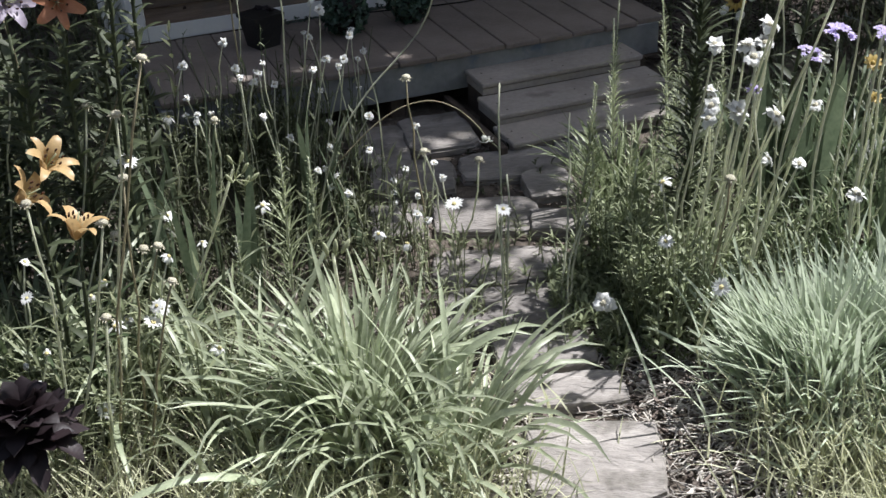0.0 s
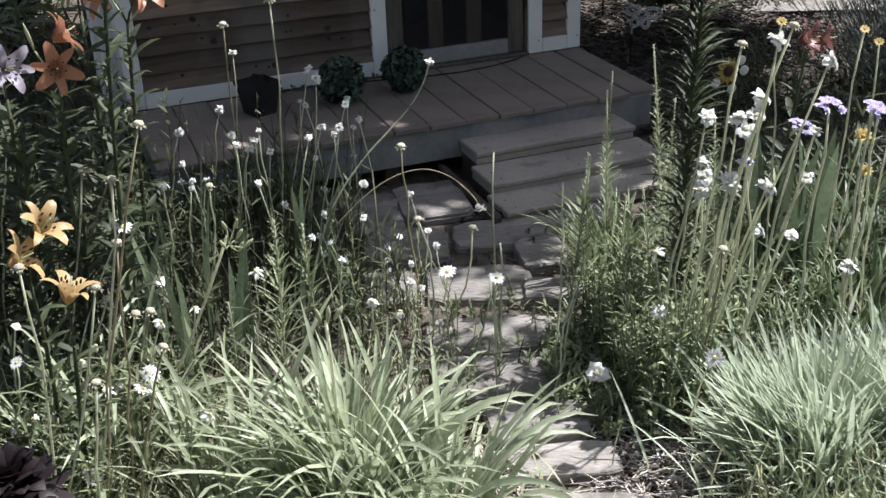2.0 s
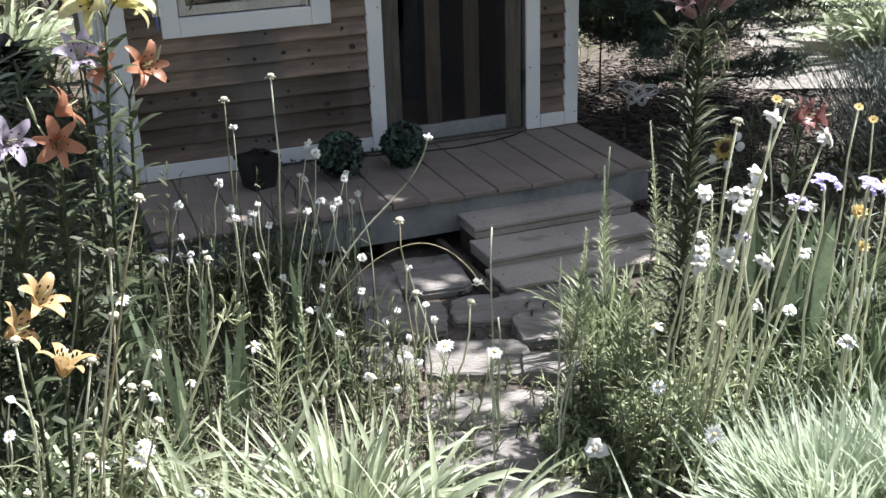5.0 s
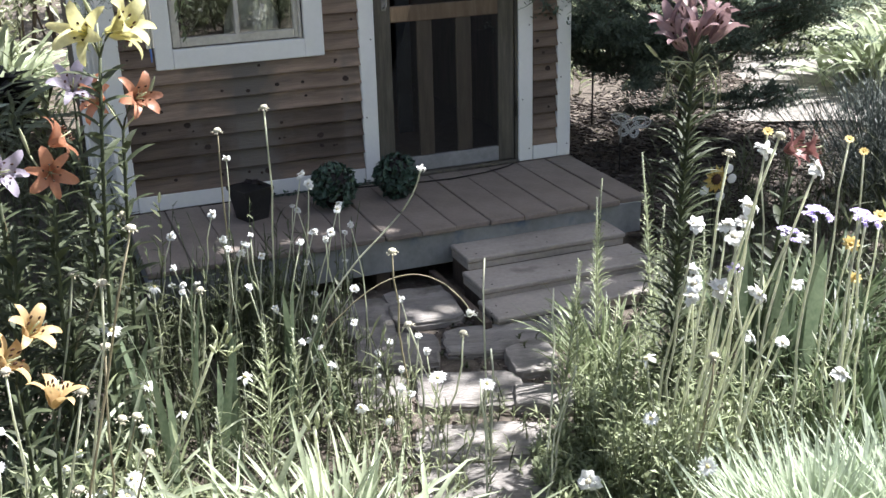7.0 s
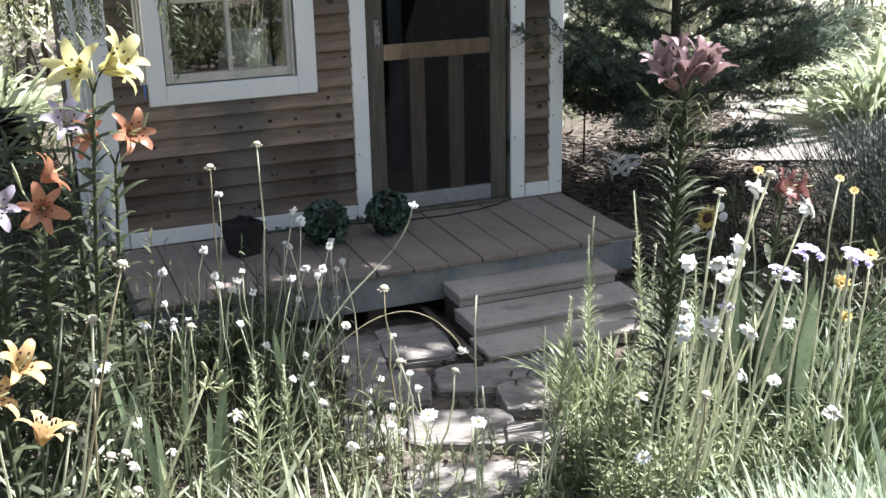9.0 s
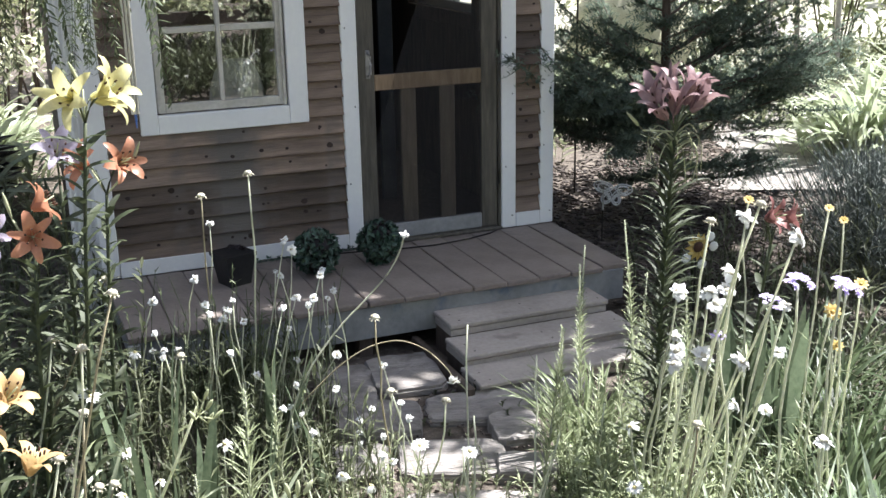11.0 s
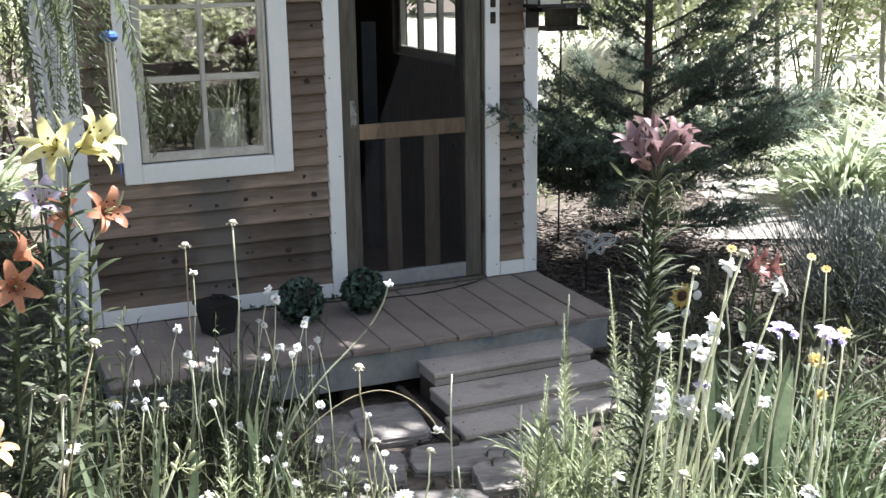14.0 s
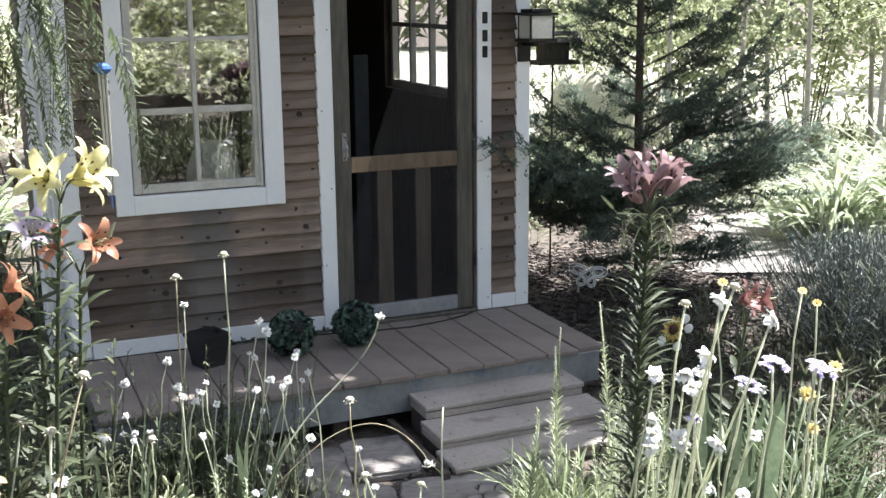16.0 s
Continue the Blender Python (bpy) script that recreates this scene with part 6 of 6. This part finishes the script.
for x0, x1, y0, y1 in ((-0.06, 0.06, -0.199, -0.195), (-0.06, 0.06, -0.065, -0.061), (-0.069, -0.065, -0.19, -0.07), (0.065, 0.069, -0.19, -0.07)):
    s = Shape()
    s.box(x0, x1, y0, y1, 0.117, 0.233, 0.001)
    part("pane", s, M_FROST, lamp)

feeder = thing("bird_feeder", "weathered wooden bird feeder on a thin iron pole", "feeder", (2.10, 1.52, GZ))
s = Shape()
s.tube([(0, 0, -0.05), (0, 0, 1.56)], 0.007, 0.007, 7)
part("pole", s, M_IRON, feeder)
s = Shape()
s.box(-0.16, 0.16, -0.11, 0.11, 1.50, 1.53, 0.004)
part("tray", s, M_DOORWOOD, feeder)
s = Shape()
s.box(-0.10, 0.10, -0.06, 0.06, 1.53, 1.67, 0.004)
part("seed_box", s, M_DOORWOOD, feeder)
for i in range(5):
    s = Shape()
    s.box(-0.17, 0.17, -0.022, 0.022, 0, 0.012, 0.003)
    part("roof_slat", s, M_KICK, feeder, m=pose(0, -0.1 + 0.05 * i, 1.66 + 0.05 * (2 - abs(i - 2)) * 0.9, 30 * (1 if i < 2 else -1 if i > 2 else 0), 0, 0))
bf = thing("butterfly_ornament", "pale filigree metal butterfly on a garden stake", "ornament", (1.62, 0.30, GZ))
s = Shape()
s.tube([(0, 0, -0.03), (0, 0, 0.24)], 0.004, 0.004, 6)
part("stake", s, M_IRON, bf)


def wing_ring(q, cx, cz, rx, rz, lean):
    """The closed outline of one lobe of a wing, drawn out towards its tip."""
    out = []
    for j in range(17):
        a = 6.2832 * j / 16
        k = 1 + 0.28 * math.cos(a - lean) ** 3
        out.append((q * (cx + rx * k * math.cos(a)), 0.0, cz + rz * k * math.sin(a)))
    return out


for q in (-1, 1):
    s = Shape()
    for cx, cz, rx, rz, lean in ((0.060, 0.322, 0.056, 0.033, 0.6), (0.032, 0.262, 0.027, 0.032, -0.8)):
        for k in (1.0, 0.62):
            s.tube(wing_ring(q, cx, cz, rx * k, rz * k, lean), 0.0052, 0.0052, 5)
        for b in (0.3, 1.1, 1.9, -0.5, -1.3, 2.9):
            s.tube([(q * (cx + rx * 0.6 * math.cos(b)), 0, cz + rz * 0.6 * math.sin(b)), (q * (cx + rx * 1.05 * math.cos(b)), 0, cz + rz * 1.05 * math.sin(b))], 0.0035, 0.0035, 4)
        s.tube([(q * 0.004, 0, 0.285), (q * (cx - rx * 0.5), 0, cz), (q * cx, 0, cz)], 0.004, 0.003, 5)
    part("wing", s, M_WHITE, bf, "pale cream filigree wing", m=pose(0, 0, 0.02, 0, 12, -20 + q * 12))
s = Shape()
s.tube([(0, -0.003, 0.21), (0, -0.007, 0.27), (0, -0.003, 0.335)], 0.007, 0.004, 6)
part("body", s, M_CREAM, bf)
for q in (-1, 1):
    s = Shape()
    s.tube([(0, -0.003, 0.33), (q * 0.012, -0.004, 0.36), (q * 0.03, -0.004, 0.378)], 0.002, 0.0015, 4)
    part("feeler", s, M_CREAM, bf)
sf = thing("sunflower_ornament", "painted yellow and brown flower ornament with white petals", "ornament", (1.23, -1.23, GZ))
s = Shape()
s.tube([(0, 0, -0.03), (0, 0, 0.45)], 0.005, 0.005, 6)
part("stake", s, M_IRON, sf)
s = Shape()
for i in range(12):
    a = 6.2832 * i / 12
    s.leaf((0.02 * math.cos(a), -0.01, 0.45 + 0.02 * math.sin(a)), (math.cos(a), -0.2, math.sin(a)), 0.05, 0.028, (0, -1, 0))
part("petals", s, M_YEL, sf)
s = Shape()
s.blob((0, -0.018, 0.45), 0.026, 0.01, 0.026, 5, 10)
part("centre", s, M_ANTHER, sf)
for dx, dz in ((0.07, 0.04), (-0.06, -0.05), (0.03, -0.09), (0.09, -0.01)):
    s = Shape()
    s.blob((dx, -0.01, 0.45 + dz), 0.026, 0.006, 0.024, 5, 10)
    part("white_petal", s, M_PETALW, sf)

chime = thing("wind_chime", "hanging chime with a blue cap and thin glass tubes", "ornament", (-1.215, -0.86, 1.90))
s = Shape()
s.tube([(0, 0, 0.01), (0, 0, 0.68)], 0.0015, 0.0015, 4)
part("string", s, M_IRON, chime)
M_BLUE = surface("blue glaze", (0.05, 0.11, 0.34), (0.09, 0.18, 0.48), scale=14, rough=0.3, bump=0.05)
s = Shape()
s.blob((0, 0, 0), 0.036, 0.036, 0.024, 6, 12)
part("cap", s, M_BLUE, chime, "glazed blue cap")
for dx in (-0.014, 0.0, 0.013):
    s = Shape()
    s.tube([(dx, 0, -0.01), (dx * 0.8, 0, -0.5)], 0.005, 0.005, 7)
    part("tube", s, M_FROST, chime)
s = Shape()
s.tube([(0, 0, -0.50), (0, 0, -0.555)], 0.006, 0.002, 7)
part("tip", s, M_BLUE, chime)

shade = thing("white_lampshade", "white scalloped shade standing inside the window", "lamp", (-0.60, 0.105, PZ))
s = Shape()
vs = []
for ring, (z, rr) in enumerate(((0.78, 0.13), (0.84, 0.125), (0.92, 0.10), (0.98, 0.06))):
    vs += [(rr * (1 + 0.08 * math.cos(8 * 6.2832 * j / 32)) * math.cos(6.2832 * j / 32), 0.36 * rr * (1 + 0.08 * math.cos(8 * 6.2832 * j / 32)) * math.sin(6.2832 * j / 32), z + 0.04) for j in range(32)]
s.add(vs, [(q * 32 + j, q * 32 + (j + 1) % 32, q * 32 + 32 + (j + 1) % 32, q * 32 + 32 + j) for q in range(3) for j in range(32)] + [tuple(range(96, 128))])
part("shade", s, M_PETALW, shade, smooth=True)
s = Shape()
s.tube([(0, 0, 0), (0, 0, 0.01), (0, 0, 0.02), (0, 0, 0.8)], 0.012, 0.012, 8)
s.blob((0, 0.05, 0.015), 0.05, 0.04, 0.015, 4, 12)
part("stand", s, M_IRON, shade)

M_TARP = surface("pale yellow canvas", (0.42, 0.405, 0.27), (0.55, 0.53, 0.38), scale=3, rough=0.8, bump=0.3, thin=0.1)
s = Shape()
vs = [(0.42 * math.cos(math.pi * i / 12) * (1 + 0.05 * math.sin(j * 2 + i)), -0.7 + 1.4 * j / 8, 0.02 + 1.05 * math.sin(math.pi * i / 12) ** 0.8 + 0.04 * math.sin(j * 1.7 + i)) for j in range(9) for i in range(13)]
s.add(vs, [(j * 13 + i, j * 13 + i + 1, (j + 1) * 13 + i + 1, (j + 1) * 13 + i) for j in range(8) for i in range(12)] + [tuple(range(12, -1, -1)), tuple(range(104, 117))])
solid("canvas_cover", s, M_TARP, "pale yellow canvas cover over a low stack", "cover", at=(5.0, 5.55, GZ), smooth=True)

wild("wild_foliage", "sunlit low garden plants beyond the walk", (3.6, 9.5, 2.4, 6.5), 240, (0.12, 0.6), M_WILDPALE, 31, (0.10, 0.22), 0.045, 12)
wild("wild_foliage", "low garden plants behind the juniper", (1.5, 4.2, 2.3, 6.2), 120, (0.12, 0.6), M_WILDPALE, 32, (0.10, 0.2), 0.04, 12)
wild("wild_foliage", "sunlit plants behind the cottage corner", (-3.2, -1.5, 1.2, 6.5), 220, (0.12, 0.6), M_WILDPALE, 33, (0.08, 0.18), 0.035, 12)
# unseen bed, added so the window's lower panes mirror dark foliage
wild("wild_foliage", "tall bed of flowers and grasses behind the viewer", (-4.5, 5.0, -9.4, -6.8), 1100, (0.15, 0.55), M_WILD, 34, (0.08, 0.18), 0.03, 14)
